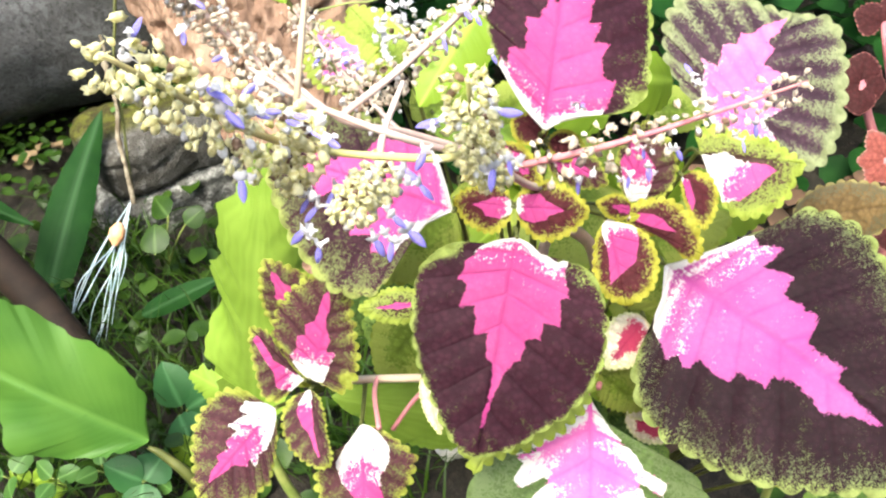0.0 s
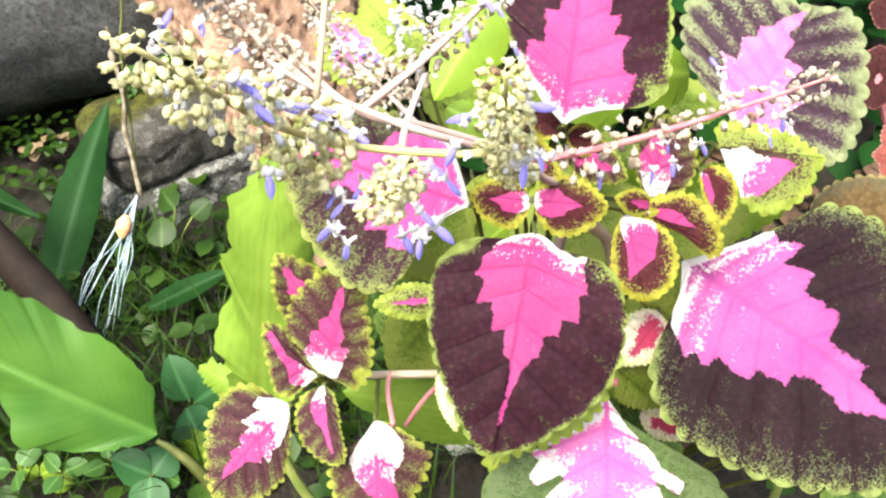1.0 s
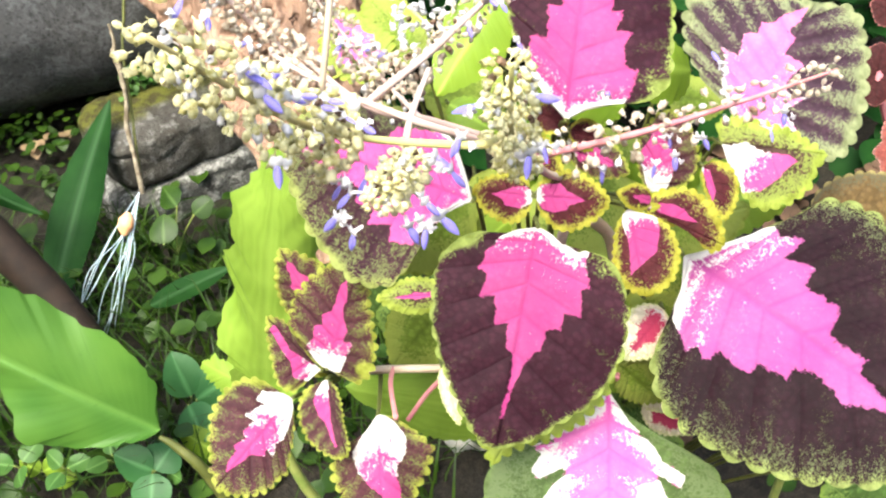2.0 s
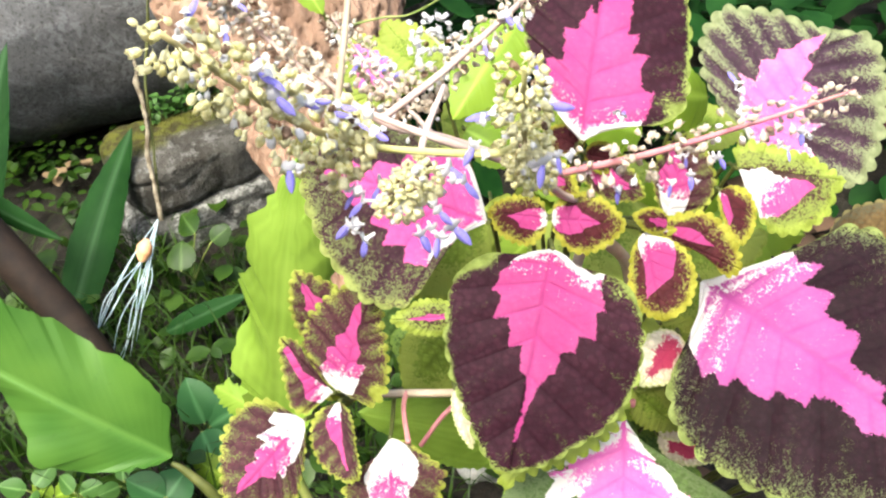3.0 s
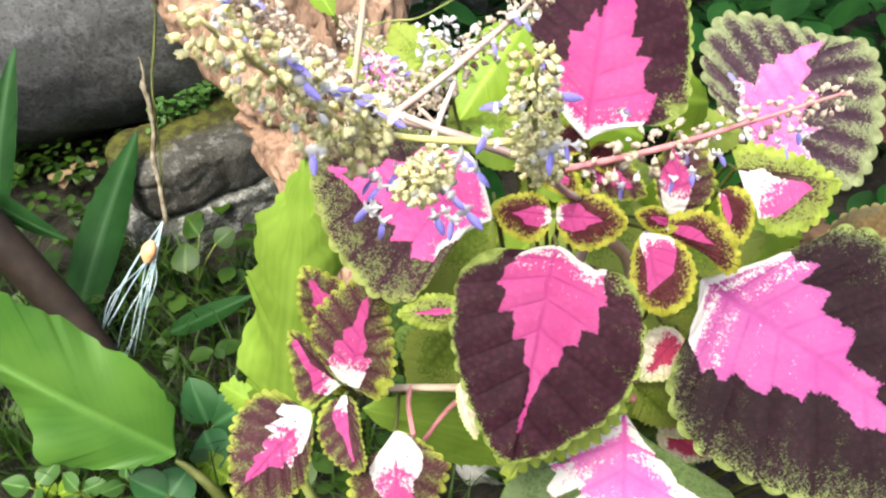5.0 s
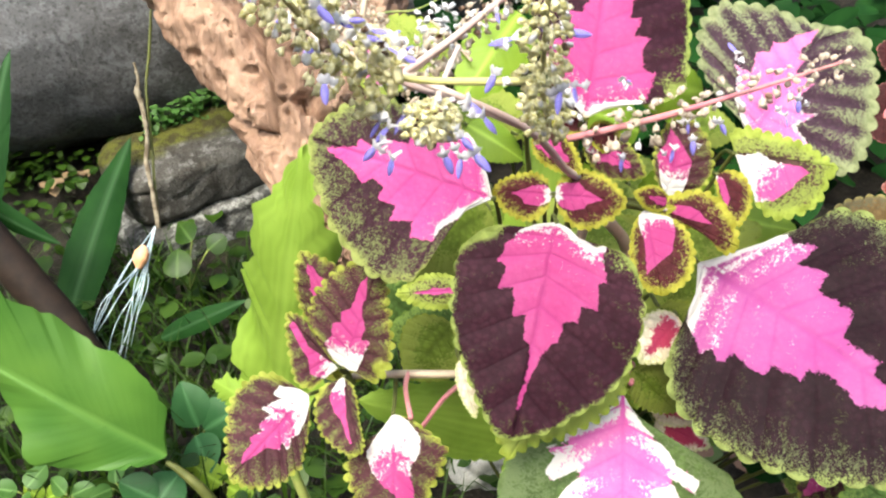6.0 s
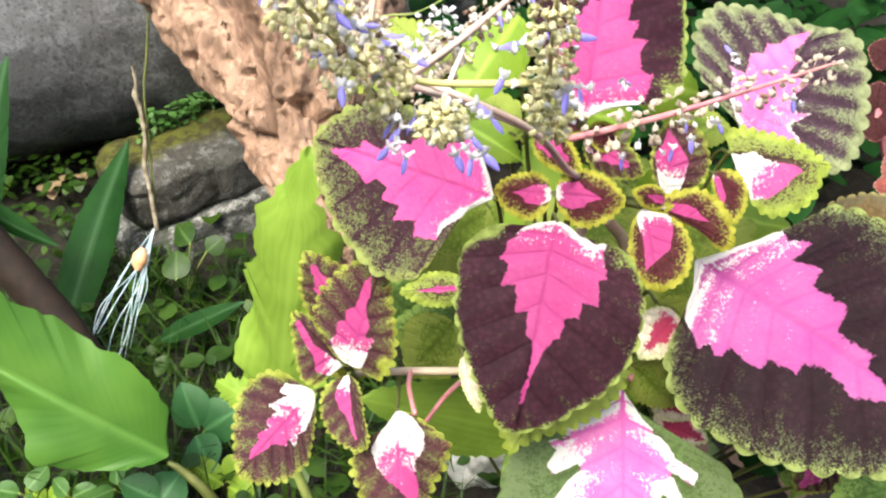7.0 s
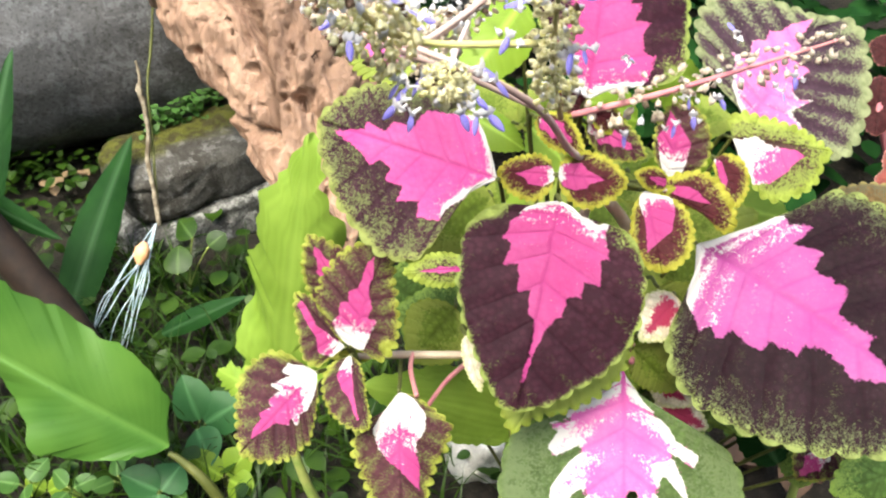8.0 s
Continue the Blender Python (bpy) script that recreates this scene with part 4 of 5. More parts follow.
lobed_leaf(24, (0.1149, 0.3391, 0.4928), (0.1223, 0.3154, 0.4800), -15, M_LIME, [(-0.035, 0.250), (0.134, 0.467), (0.522, 0.435), (0.809, 0.242)], [(0.158, 0.095), (0.509, 0.137), (0.841, 0.094)],
            [(0.014, 0.036), (0.117, -0.064), (0.488, -0.012), (0.640, 0.091), (0.394, 0.100)], (0.25, 0.3, 0.4))
lobed_leaf(27, (0.0874, 0.3166, 0.4965), (0.0945, 0.3344, 0.5273), 0, M_MOTTLE, [(0.157, 0.152), (0.379, 0.243), (0.650, 0.252), (0.870, 0.156)], [(0.065, 0.188), (0.198, 0.412), (0.481, 0.458), (0.731, 0.350), (0.899, 0.177)],
            [(-0.053, 0.012), (0.166, -0.106), (0.452, -0.220), (0.636, -0.148), (0.806, -0.141), (0.683, -0.005), (0.464, 0.194), (0.225, 0.197), (0.081, 0.164)], (0.55, 0.5, 1.1))
leaf(nettle, (0.1239, 0.3476, 0.4987), (0.1757, 0.3504, 0.4886), 0.1, M_FRECKLED, teeth=13, bite=0.046, rows=150, cols=26, veins=8, seed=25, spread=0.05, shoulder=0.08, arch=0.05, droop=0.05,
     sides=([(0.000, 0.000), (-0.054, 0.165), (0.074, 0.239), (0.249, 0.230), (0.477, 0.207), (0.685, 0.158), (0.846, 0.079), (0.954, 0.024), (1.000, 0.000)],
            [(0.000, 0.000), (0.094, 0.189), (0.228, 0.400), (0.324, 0.485), (0.454, 0.532), (0.601, 0.485), (0.769, 0.393), (0.859, 0.280), (0.909, 0.133), (1.000, 0.000)]),
     pink=[(-0.017, 0.025), (0.100, 0.013), (0.209, -0.021), (0.353, 0.042), (0.604, 0.040), (0.696, 0.087), (0.582, 0.189), (0.527, 0.265), (0.388, 0.377), (0.240, 0.403), (0.192, 0.297), (0.091, 0.166)],
     pale=(0.6, 0.75, 1.15), label="lime green leaf with a white-based pink heart")
leaf(nettle, (-0.0743, 0.2698, 0.4157), (-0.1043, 0.2285, 0.4056), 0.1, M_MOTTLE, teeth=17, bite=0.046, ribs=0.10, rows=150, cols=26, veins=8, seed=61, spread=0.045, shoulder=0.15,
     sides=([(0.000, 0.000), (0.146, 0.145), (0.354, 0.275), (0.511, 0.369), (0.639, 0.362), (0.790, 0.322), (0.917, 0.193), (0.975, 0.079), (1.000, 0.000)],
            [(0.000, 0.000), (0.027, 0.140), (0.053, 0.306), (0.173, 0.453), (0.375, 0.480), (0.536, 0.443), (0.719, 0.304), (0.852, 0.174), (0.948, 0.063), (1.000, 0.000)]),
     pink=[(-0.021, -0.007), (0.050, 0.121), (0.133, 0.238), (0.209, 0.217), (0.182, 0.134), (0.377, 0.213), (0.359, 0.107), (0.495, 0.143), (0.527, 0.073), (0.633, 0.114), (0.652, 0.067), (0.752, 0.070), (0.844, 0.013), (0.717, -0.020), (0.608, -0.046), (0.546, -0.144), (0.476, -0.115), (0.491, -0.201), (0.409, -0.150), (0.324, -0.170), (0.198, -0.127)],
     pale=(0.62, 0.72, 0.85), label="mottled maroon and green leaf with a white-rayed pink heart")
leaf(nettle, (-0.0357, 0.2701, 0.4022), (-0.0320, 0.2166, 0.3584), 0.1, M_MOTTLE, teeth=16, bite=0.046, ribs=0.10, rows=140, cols=26, veins=8, seed=62, spread=0.05, shoulder=0.15, fold=-0.12,
     sides=([(0.000, 0.000), (0.044, 0.137), (0.143, 0.250), (0.250, 0.346), (0.363, 0.329), (0.502, 0.246), (0.641, 0.188), (0.799, 0.151), (0.935, 0.084), (1.000, 0.000)],
            [(0.000, 0.000), (0.177, 0.154), (0.254, 0.293), (0.335, 0.331), (0.438, 0.329), (0.541, 0.278), (0.664, 0.239), (0.806, 0.180), (0.928, 0.090), (1.000, 0.000)]),
     pink=[(-0.008, -0.000), (0.118, 0.089), (0.255, 0.181), (0.373, 0.155), (0.447, 0.098), (0.542, -0.004), (0.674, -0.125), (0.517, -0.126), (0.363, -0.104), (0.257, -0.173), (0.166, -0.173), (0.063, -0.100)],
     pale=(0.55, 0.55, 1.05), label="drooping mottled leaf with a white and pink heart")
# leaves deep in the gap; two take the shade-darkened green
leaf(nettle, (-0.0009, 0.3524, 0.3644), (-0.0464, 0.3664, 0.3690), 0.045, M_SHADEGREEN, teeth=12, bite=0.028, rows=80, cols=9, veins=7, seed=800)
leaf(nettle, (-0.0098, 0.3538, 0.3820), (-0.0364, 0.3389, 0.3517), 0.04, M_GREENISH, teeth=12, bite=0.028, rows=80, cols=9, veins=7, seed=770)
leaf(nettle, (-0.0537, 0.3860, 0.3770), (-0.0217, 0.3806, 0.3528), 0.045, M_SHADEGREEN, teeth=12, bite=0.028, rows=80, cols=9, veins=7, seed=640)
# young shoots between the small leaves
for place, spread_out in (((-0.0636, 0.3041, 0.3925), 0.011), ((0.0841, 0.3106, 0.4924), 0.009)):
    for k in range(4):
        turn = radians(35 + 90 * k)
        out = Vector((math.cos(turn), -0.5 * math.sin(turn) - 0.3, 0.7 * math.sin(turn) + 0.3)).normalized()
        leaf(nettle, place, Vector(place) + out * spread_out, spread_out * 0.5, M_SHOOT, teeth=7, bite=0.03, rows=50, cols=7, veins=5, seed=500 + k, fold=0.3)
# lower tiers of foliage
tier = random.Random(12)
heartwood = Vector((0.0664, 0.3818, 0.3929))
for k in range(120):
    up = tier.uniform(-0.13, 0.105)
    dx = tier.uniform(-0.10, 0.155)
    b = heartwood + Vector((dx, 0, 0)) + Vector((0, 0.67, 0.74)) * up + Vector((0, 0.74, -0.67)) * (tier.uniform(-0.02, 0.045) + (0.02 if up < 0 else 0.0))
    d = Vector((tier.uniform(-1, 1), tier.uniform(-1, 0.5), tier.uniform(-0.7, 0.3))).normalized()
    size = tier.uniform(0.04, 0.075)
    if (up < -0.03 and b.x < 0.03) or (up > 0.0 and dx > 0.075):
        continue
    # lower leaves get darker greens, so part of their shade is painted
    mat = tier.choice((M_GREENISH, M_FRESH, M_FRESH, M_GREENISH) if up > -0.01 else (M_SHADEGREEN, M_SHADEGREEN, M_SHADEGREEN, M_BLADE))
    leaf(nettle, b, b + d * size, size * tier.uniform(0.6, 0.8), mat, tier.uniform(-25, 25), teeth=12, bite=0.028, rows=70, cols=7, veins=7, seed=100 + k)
leaf(nettle, (0.0249, 0.4153, 0.5391), (-0.0057, 0.3769, 0.5079), 0.0339, M_FRESH, teeth=12, seed=70, rows=90, cols=8, label="plain green leaf")

# ---- painted nettle: stems ----
tube("stem", [(0.0415, 0.3524, 0.0018), (0.0506, 0.3454, 0.2014), (0.0501, 0.3334, 0.4208), (0.0571, 0.3296, 0.4851), (0.0396, 0.2982, 0.5229), (0.0219, 0.2579, 0.5652), (-0.0061, 0.2351, 0.5932), (-0.0360, 0.2515, 0.5969), (-0.0584, 0.2756, 0.5959)],
     [0.005, 0.004, 0.003, 0.0020, 0.0016, 0.0014, 0.0012, 0.0009, 0.0007], M_PINKSTEM, nettle)
tube("stem", [(0.0228, 0.2741, 0.5558), (-0.0040, 0.2578, 0.5778), (-0.0221, 0.2462, 0.5916), (-0.0518, 0.2842, 0.5918)], [0.0012, 0.0013, 0.0011, 0.0008], M_PINKSTEM, nettle)
tube("stem", [(-0.0218, 0.2464, 0.5919), (-0.0020, 0.2659, 0.5980), (0.0219, 0.2980, 0.6044)], [0.0012, 0.0012, 0.0010], M_PINKSTEM, nettle)
tube("stem", [(-0.0093, 0.2268, 0.5850), (-0.0077, 0.2352, 0.5933), (-0.0023, 0.2540, 0.5990)], [0.0012, 0.0011, 0.0008], M_PINKSTEM, nettle)
tube("stem", [(-0.0275, 0.2701, 0.6393), (-0.0294, 0.2544, 0.6242), (-0.0337, 0.2406, 0.5988)], [0.0010, 0.0010, 0.0011], M_PALESTEM, nettle)
tube("stem", [(0.0426, 0.3532, 0.0517), (0.0276, 0.3487, 0.2815), (0.0293, 0.3139, 0.3801), (0.0161, 0.3062, 0.3931)], [0.005, 0.004, 0.0026, 0.0022], M_OLIVESTEM, nettle)
tube("stem", [(0.0182, 0.3064, 0.3932), (-0.0055, 0.3042, 0.3937), (-0.0372, 0.3034, 0.3941), (-0.0587, 0.2977, 0.3985)], [0.0022, 0.0021, 0.0021, 0.0016], M_PALESTEM, nettle)
tube("petiole", [(-0.0309, 0.3043, 0.3947), (-0.0316, 0.2938, 0.3933), (-0.0268, 0.2666, 0.4037)], [0.0014, 0.0013, 0.0013], M_REDSTEM, nettle)
tube("petiole", [(0.0027, 0.3154, 0.3830), (-0.0130, 0.3093, 0.3700), (-0.0259, 0.3009, 0.3543)], [0.0014, 0.0013, 0.0013], M_REDSTEM, nettle)
tube("petiole", [(0.0817, 0.3054, 0.4012), (0.0794, 0.2928, 0.4077), (0.0764, 0.2802, 0.4141)], [0.0016, 0.0015, 0.0014], M_REDSTEM, nettle)
tube("petiole", [(0.0615, 0.3123, 0.4864), (0.0739, 0.3269, 0.4624), (0.0794, 0.3272, 0.4433)], [0.003, 0.003, 0.003], M_PALESTEM, nettle)


tube("tendril", [(-0.0665, 0.4685, 0.5117), (-0.0475, 0.4721, 0.5144), (-0.0316, 0.4739, 0.5152), (-0.0113, 0.4914, 0.5185)], [0.0006, 0.0006, 0.0006, 0.0005], M_GREENSTEM, nettle, sides=5)
leaf(nettle, (-0.0740, 0.3991, 0.5703), (-0.0638, 0.3888, 0.5575), 0.0113, M_FRESH, teeth=7, bite=0.03, rows=60, cols=6, seed=71)


# ---- painted nettle: flower spikes ----
def bud_mesh():
    """A small open calyx on its stalk: a ribbed bell with a toothed, flaring rim and a hollow mouth."""
    verts, n = [], 10
    prof = [(0.05, -0.55), (0.07, 0.0), (0.30, 0.15), (0.44, 0.5), (0.42, 0.85), (0.48, 1.1), (0.30, 0.85), (0.12, 0.55)]
    for i, (r, z) in enumerate(prof):
        for j in range(n):
            a = 2 * math.pi * j / n
            tooth = j % 2
            rr = r * (1 + 0.16 * tooth * (1 < i < 6))
            verts.append((rr * math.cos(a) * 1.08, rr * math.sin(a) * 0.92, z + (0.24 * tooth - 0.16 * math.cos(a) if i == 5 else 0)))
    return verts, grid_faces(len(prof), n, True) + [tuple(range((len(prof) - 1) * n, len(prof) * n))]


def closed_bud_mesh():
    """An unopened calyx: a plump, slightly ribbed drop with a blunt tip on a thin bent stalk."""
    verts, n = [], 10
    prof = [(0.05, -0.7, 0.2), (0.06, -0.25, 0.03), (0.10, 0.0, 0.0), (0.36, 0.14, 0.0), (0.50, 0.45, 0.0), (0.47, 0.85, 0.03), (0.30, 1.15, 0.07), (0.09, 1.28, 0.10)]
    for i, (r, z, bend) in enumerate(prof):
        for j in range(n):
            a = 2 * math.pi * j / n
            rr = r * (1 + 0.10 * (j % 2) * (i > 2))
            verts.append((rr * math.cos(a) + bend, rr * math.sin(a) * 0.9, z))
    return verts, grid_faces(len(prof), n, True) + [tuple(range((len(prof) - 1) * n, len(prof) * n))]


def petal_mesh(long, deep, curl):
    """A boat-shaped lip, hanging along -z."""
    verts, rows, cols = [], 9, 9
    for i in range(rows):
        t = i / (rows - 1)
        half = 0.48 * math.sin(math.pi * (0.10 + 0.88 * t)) ** 0.7
        for j in range(cols):
            a = math.pi * (j / (cols - 1) - 0.5)
            verts.append((half * math.sin(a), -deep * half * math.cos(a) + curl * t * t, -long * t))
    return verts, grid_faces(rows, cols)


def hood_mesh():
    """A white bent tube that opens into four small upright lobes."""
    verts, faces = [], []
    for i in range(6):
        t = i / 5
        r = 0.16 + 0.16 * t * t
        for j in range(8):
            a = 2 * math.pi * j / 8
            verts.append((r * math.cos(a), -1.1 * t + r * math.sin(a) * 0.8, 0.5 * math.sin(1.6 * t) + r * math.sin(a) * 0.6))
    faces += grid_faces(6, 8, True)
    for k, (turn, long) in enumerate(((-60, 0.8), (-22, 1.05), (22, 1.05), (60, 0.8))):
        start = len(verts)
        m = pose(0, -1.0, 0.5, -18, turn, 0)
        for i in range(6):
            t = i / 5
            w = 0.34 * math.sin(math.pi * (0.16 + 0.76 * t)) ** 0.8
            for j in (-1, -0.4, 0.4, 1):
                verts.append(tuple(m @ Vector((w * j, 0.22 * t * t - 0.10 * (1 - j * j), long * t))))
        faces += [tuple(start + q for q in f) for f in grid_faces(6, 4)]
    return verts, faces


BUD, CLOSED, LIP, HOOD = bud_mesh(), closed_bud_mesh(), petal_mesh(2.2, 1.05, -0.5), hood_mesh()
bud_data, lip_data, hood_data = {}, {}, {}


def shared(cache, key, name, data, material):
    if key not in cache:
        me = bpy.data.meshes.new(name)
        me.from_pydata(data[0], [], data[1])
        me.polygons.foreach_set("use_smooth", [True] * len(me.polygons))
        me.materials.append(material)
        cache[key] = me
    return cache[key]


def bud(spike, place, out, size, material, closed):
    ob = new("bud", shared(bud_data, (material.name, closed), "bud", CLOSED if closed else BUD, material))
    rot = Vector(out).to_track_quat("Z", "Y").to_matrix().to_4x4()
    ob.matrix_basis = Matrix.Translation(place) @ rot @ Matrix.Diagonal((size, size, size, 1))
    return hang(ob, spike)


def floret(spike, place, size, out, spin, lipped=True):
    """White tube and upright lobes, facing outwards, with a violet boat-shaped lower lip or without."""
    out = Vector(out).normalized()
    up = Vector((0, 0, 1)) - out * out.z
    up = up.normalized() if up.length > 0.1 else Vector((0, 1, 0))
    up.rotate(Matrix.Rotation(spin, 3, out))
    m = Matrix((out.cross(up) * -1, out * -1, up)).transposed().to_4x4()
    m.translation = place
    if lipped:
        lip = new("lower_lip", shared(lip_data, 0, "lower_lip", LIP, M_VIOLET))
        lip.matrix_basis = m @ pose(0, -0.95 * size, 0.30 * size, -52, 0, 0) @ Matrix.Diagonal((0.84 * size, 0.90 * size, 0.86 * size, 1))
        hang(lip, spike)
    hood = new("upper_lip", shared(hood_data, 0, "upper_lip", HOOD, M_PETAL))
    hood.matrix_basis = m @ Matrix.Diagonal((1.05 * size, 1.0 * size, 0.85 * size, 1))
    hang(hood, spike)


def flower_spike(points, radii, material, budmat, size, whorls, per, seed, florets=(), skip=0.0, label="", loose=1.0, lipsize=0.0027):
    rng = random.Random(seed)
    spike = tube("flower_spike", points, radii, material, nettle, label)
    line = spline(points, 14)
    n = len(line)
    for k in range(whorls):
        t = skip + (1 - skip) * (k + 0.5) / whorls
        i = min(n - 2, int(t * (n - 1)))
        c = line[i] + (line[i + 1] - line[i]) * (t * (n - 1) - i)
        d = Vector(line[i + 1] - line[i]).normalized()
        ref = d.orthogonal().normalized()
        start = rng.uniform(0, 6.28)
        shrink = 1.0 - 0.35 * t
        for j in range(per):
            if rng.random() < 0.15:
                continue
            out = ref.copy()
            out.rotate(Matrix.Rotation(start + 2 * math.pi * (j + rng.uniform(-0.3, 0.3)) / per, 3, d))
            reach = (radii[-1] + size * (0.4 + 1.3 * rng.random() ** 0.7) * loose) * shrink
            place = Vector(c) + out * reach + d * rng.uniform(-0.9, 0.9) * size
            aim = out * rng.uniform(0.2, 1.0) + d * rng.uniform(-0.6, 0.9) + Vector((rng.uniform(-0.4, 0.4), rng.uniform(-0.4, 0.4), rng.uniform(-1.1, 0.1)))
            bud(spike, place, aim, size * rng.uniform(0.6, 1.2) * shrink, rng.choice((M_PETAL, M_PETAL, M_PETAL, M_SPENTBUD) + (budmat,) * 22), rng.random() < 0.36)
    for place in florets:
        place = Vector(place)
        near = min((Vector(c) for c in line), key=lambda c: (c - place).length)
        out = (place - near).normalized() + Vector((rng.uniform(-0.4, 0.4), rng.uniform(-0.6, 0.1), rng.uniform(-0.5, 0.1)))
        for k in range(2):
            size = lipsize * rng.uniform(0.7, 1.15) * (1.0 if k == 0 else 0.8)
            floret(spike, place - out.normalized() * size, size, out, rng.uniform(-0.9, 0.9), k == 0)
            out = out + Vector((rng.uniform(-0.5, 0.5), rng.uniform(-0.5, 0.3), rng.uniform(-0.3, 0.5)))
            place = place + Vector((rng.uniform(-1, 1), rng.uniform(-1, 0.6), rng.uniform(-0.8, 1))) * lipsize * 1.2
    return spike


tube("stem", [(0.0168, 0.1818, 0.6254), (0.0109, 0.1759, 0.6280), (-0.0099, 0.1828, 0.6247), (-0.0223, 0.1817, 0.6283)], [0.0010, 0.0010, 0.0009, 0.0009], M_YELLOWSTEM, nettle)
flower_spike([(-0.0145, 0.1826, 0.6256), (-0.0235, 0.1790, 0.6310), (-0.0300, 0.1680, 0.6435), (-0.0345, 0.1565, 0.6575), (-0.0398, 0.1415, 0.6755)], [0.0009, 0.0009, 0.0007, 0.0005], M_SPIKESTEM, M_BUD, 0.0024, 34, 10, 1,
             [(-0.0272, 0.1562, 0.6542), (-0.0251, 0.1678, 0.6458), (-0.0210, 0.1739, 0.6396), (-0.0283, 0.1585, 0.6362), (-0.0376, 0.1506, 0.6730), (-0.0299, 0.1565, 0.6589), (-0.0192, 0.1747, 0.6405), (-0.0228, 0.1683, 0.6463), (-0.0282, 0.1569, 0.6574), (-0.0160, 0.1737, 0.6368), (-0.0118, 0.1724, 0.6353)], 0.06, "near flower spike with creamy yellow buds", 2.3, 0.0021)
flower_spike([(0.0297, 0.2471, 0.5669), (0.0203, 0.1930, 0.6150), (0.0174, 0.1560, 0.6600)], [0.0010, 0.0008, 0.0005], M_YELLOWSTEM, M_BUD, 0.0022, 24, 14, 2,
             [(0.0220, 0.1742, 0.6258), (0.0259, 0.1791, 0.6240), (0.0078, 0.1765, 0.6288), (0.0112, 0.1739, 0.6384), (0.0238, 0.1755, 0.6396)], 0.25, "flower spike with creamy buds pointing outwards", 1.7)
flower_spike([(-0.0063, 0.2284, 0.5867), (-0.0070, 0.1869, 0.6117), (-0.0086, 0.1623, 0.6245)], [0.0010, 0.0008, 0.0005], M_YELLOWSTEM, M_BUD, 0.0021, 24, 14, 3,
             [(-0.0195, 0.1659, 0.6162), (-0.0144, 0.1590, 0.6176), (-0.0006, 0.1630, 0.6150), (0.0035, 0.1721, 0.6103), (0.0017, 0.1892, 0.6137), (-0.0166, 0.1715, 0.6176), (-0.0034, 0.1635, 0.6156), (-0.0130, 0.1781, 0.6171), (-0.0190, 0.1767, 0.6160), (0.0002, 0.1705, 0.6160), (0.0050, 0.1868, 0.6112)], 0.2, "drooping flower spike with cream buds and violet lips", 1.6)
flower_spike([(0.0355, 0.2626, 0.5591), (0.0643, 0.2595, 0.5691), (0.0953, 0.2624, 0.5781), (0.1282, 0.2686, 0.5862)], [0.0013, 0.0012, 0.0008, 0.0005], M_REDSTEM, M_DRYBUD, 0.0028, 27, 5, 4,
             [(0.1066, 0.2563, 0.5712), (0.0863, 0.2561, 0.5690), (0.0750, 0.2586, 0.5676), (0.0709, 0.2563, 0.5582), (0.0918, 0.2760, 0.5853), (0.0559, 0.2718, 0.5752), (0.0555, 0.2664, 0.5478), (0.0772, 0.2543, 0.5630), (0.1118, 0.2605, 0.5753)], 0.06, "reddish flower spike with cream calyces", 1.5, 0.0026)
flower_spike([(-0.0321, 0.2560, 0.5889), (-0.0537, 0.2762, 0.5964), (-0.0732, 0.2831, 0.6158), (-0.0780, 0.2751, 0.6326)], [0.0013, 0.0011, 0.0008], M_PINKSTEM, M_DRYBUD, 0.0022, 42, 12, 5,
             [(-0.0585, 0.2603, 0.6057), (-0.0482, 0.2537, 0.5992), (-0.0657, 0.2726, 0.6177), (-0.0674, 0.2575, 0.6153)], 0.1, "dry flower spike with straw-coloured calyces", 1.9)
flower_spike([(-0.0186, 0.2646, 0.5848), (-0.0024, 0.2739, 0.5935), (0.0209, 0.2974, 0.6037), (0.0325, 0.3149, 0.6083)], [0.0012, 0.0011, 0.0008], M_PINKSTEM, M_DRYBUD, 0.0022, 26, 9, 6,
             [(0.0028, 0.2784, 0.5980), (0.0210, 0.2844, 0.6035), (0.0257, 0.2757, 0.5949), (0.0099, 0.2790, 0.5983), (0.0176, 0.2855, 0.6047)], 0.1, "", 1.8)
flower_spike([(-0.0054, 0.2789, 0.5610), (-0.0323, 0.3185, 0.5664), (-0.0506, 0.3408, 0.5795)], [0.001, 0.0008, 0.0005], M_PINKSTEM, M_DRYBUD, 0.0023, 34, 10, 7,
             [(-0.0381, 0.3141, 0.5721), (-0.0281, 0.3130, 0.5707), (-0.0245, 0.3110, 0.5686), (-0.0291, 0.3160, 0.5738)], 0.15, "", 2.3)
flower_spike([(0.0005, 0.3868, 0.5270), (-0.0119, 0.4082, 0.5306), (-0.0220, 0.4203, 0.5337)], [0.0009, 0.0007, 0.0005], M_PALESTEM, M_PETAL, 0.0038, 10, 8, 8, [], 0.1, "withered spike with bleached white calyces", 2.6)

